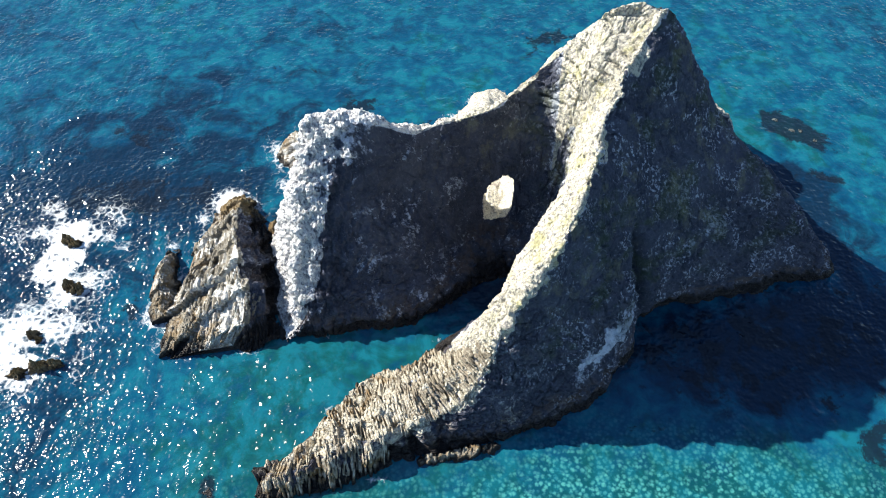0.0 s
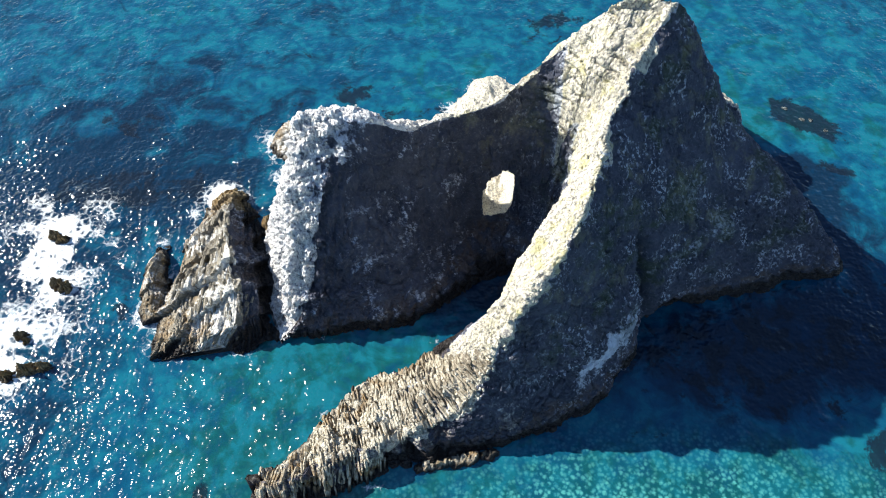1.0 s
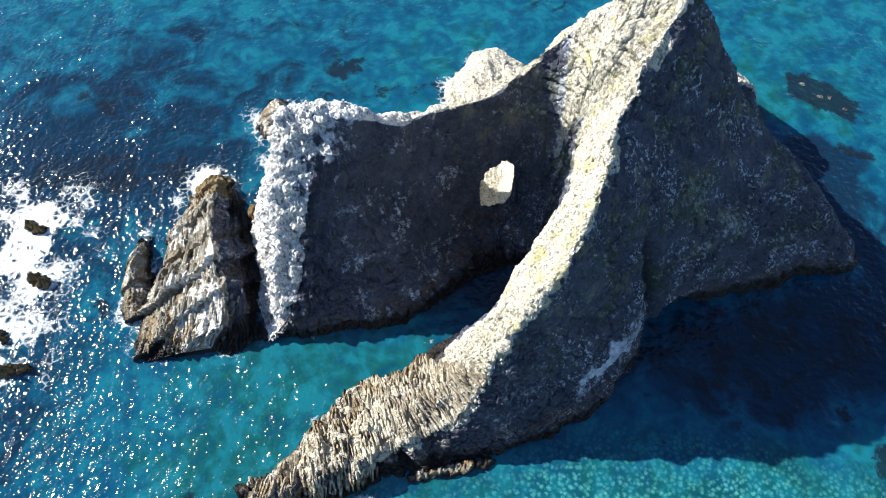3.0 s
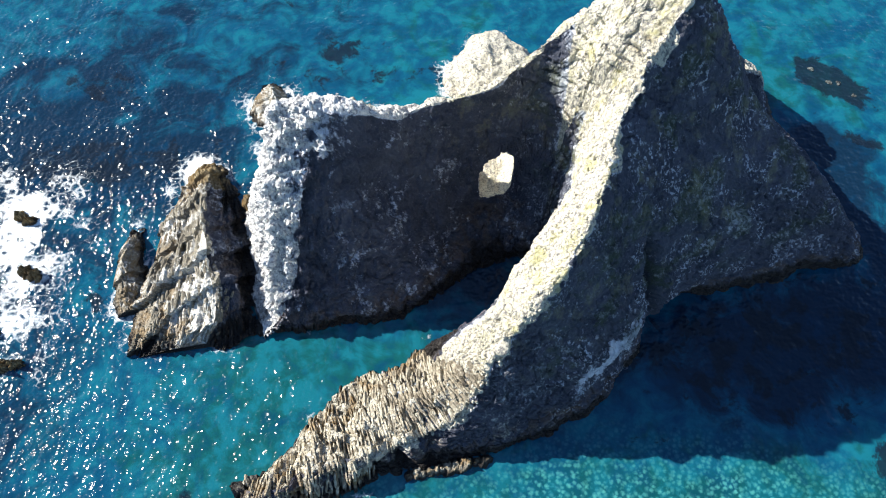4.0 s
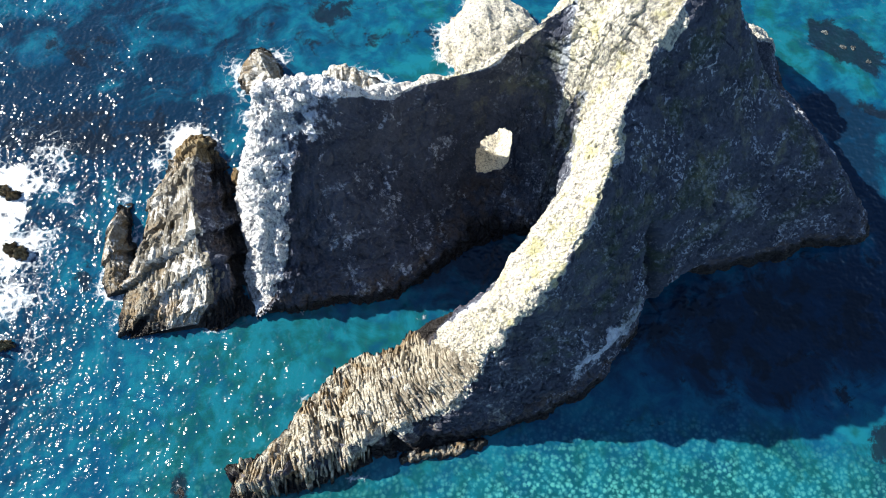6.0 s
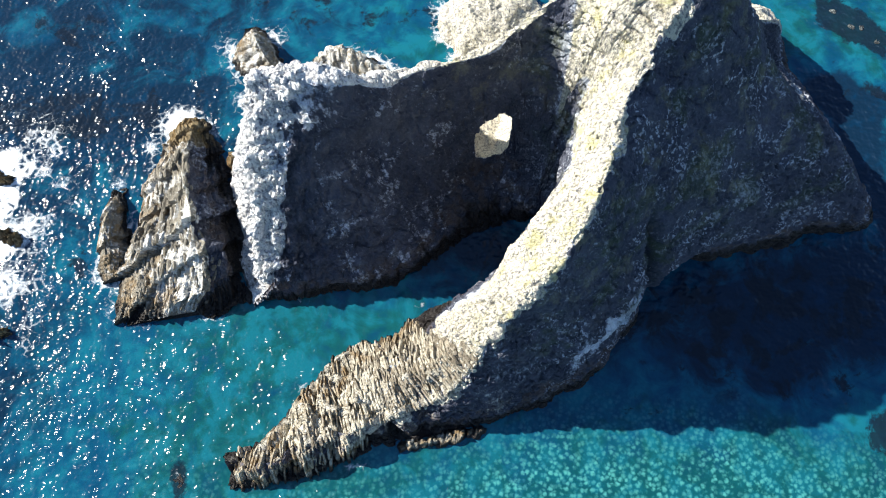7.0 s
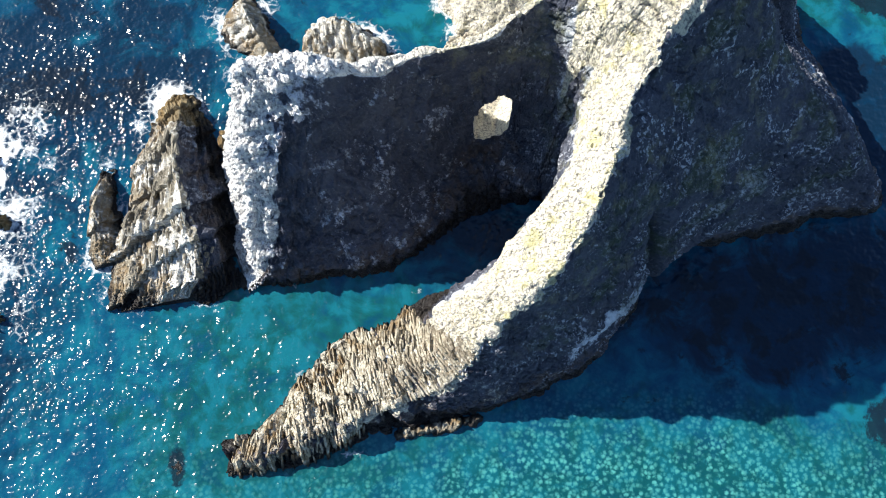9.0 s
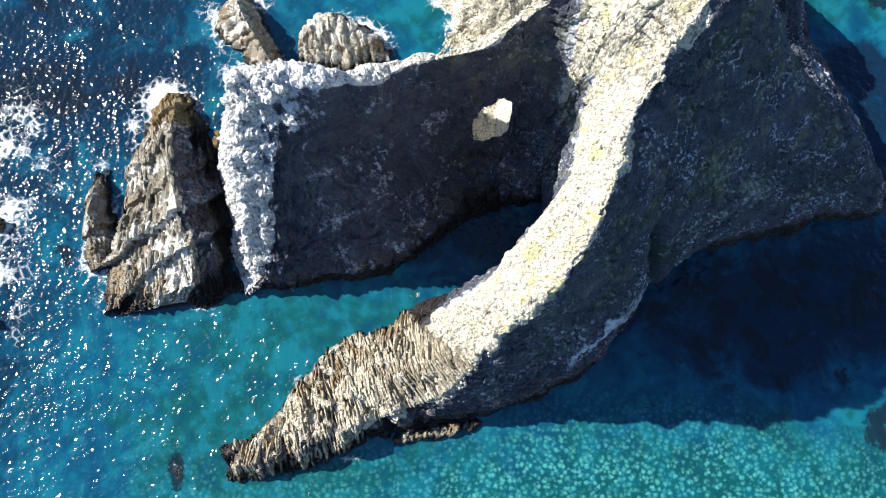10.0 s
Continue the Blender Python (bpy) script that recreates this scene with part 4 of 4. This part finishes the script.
def scatter(parent, name, kinds, net, stations, downs, side, count, size, lie=None):
    """Loose pieces on a lofted rock, between two stations and two distances below its ridge."""
    points, normals, down, sides, station = net
    fit = np.argwhere((station > stations[0]) & (station < stations[1]) & (down > downs[0]) & (down < downs[1]) & (sides * side > 0) & (points[..., 2] > 0.8))
    for _ in range(count):
        u, v = fit[rnd.randrange(len(fit))]
        z = Vector(normals[u, v])
        ahead = Vector(points[min(u + 1, len(points) - 1), v]) - Vector(points[u - 1, v])
        x = (ahead - z * ahead.dot(z)).normalized()
        m = Matrix((x, z.cross(x), z)).transposed().to_4x4()
        k = rnd.uniform(*size)
        m.translation = Vector(points[u, v]) + z * k * rnd.uniform(-0.2, 0.15)
        ob = new(name, rnd.choice(kinds))
        ob.parent = parent
        turn = rnd.uniform(-0.25, 0.25) if lie else rnd.uniform(0, 3.1)
        shape = (k * rnd.uniform(*lie), k, k) if lie else (k * rnd.uniform(0.7, 1.4), k * rnd.uniform(0.7, 1.3), k * rnd.uniform(0.7, 1.2))
        ob.matrix_world = m @ Matrix.Rotation(turn, 4, "Z") @ Matrix.Diagonal((*shape, 1))


net = (grid, grid_n, grid_down, grid_side, grid_station)
scatter(spine, "block", block_kinds, net, (4.2, 11.4), (0, 12), -1, 165, (0.25, 0.6))
# pale blocks beyond the crest, coloured to pass for sunlit specks
scatter(spine, "block", block_kinds, net, (3.2, 8.5), (0, 2.2), 1, 45, (0.4, 0.8))
scatter(spine, "block", block_kinds, net, (4.6, 11.4), (0, 0.8), -1, 90, (0.35, 0.8))
scatter(arch_wall, "block", block_kinds, net, (17.6, 24.5), (0, 3.5), 1, 100, (0.3, 0.7))
scatter(arch_wall, "block", block_kinds, net, (23.2, 27), (0, 9), 1, 40, (0.2, 0.4))
scatter(arch_wall, "block", block_kinds, net, (22.6, 27), (0, 7), -1, 60, (0.2, 0.4))
stack_all = (stack_parts[1], stack_parts[2], stack_parts[4], stack_parts[5], stack_parts[6])
scatter(stack, "ledge", slab_kinds, stack_all, (1.9, 7.6), (1, 13), -1, 130, (0.4, 0.8), (2.0, 4.5))
scatter(stack, "ledge", slab_kinds, stack_all, (2, 7.6), (0, 3), 1, 30, (0.4, 0.8), (1.6, 3.5))
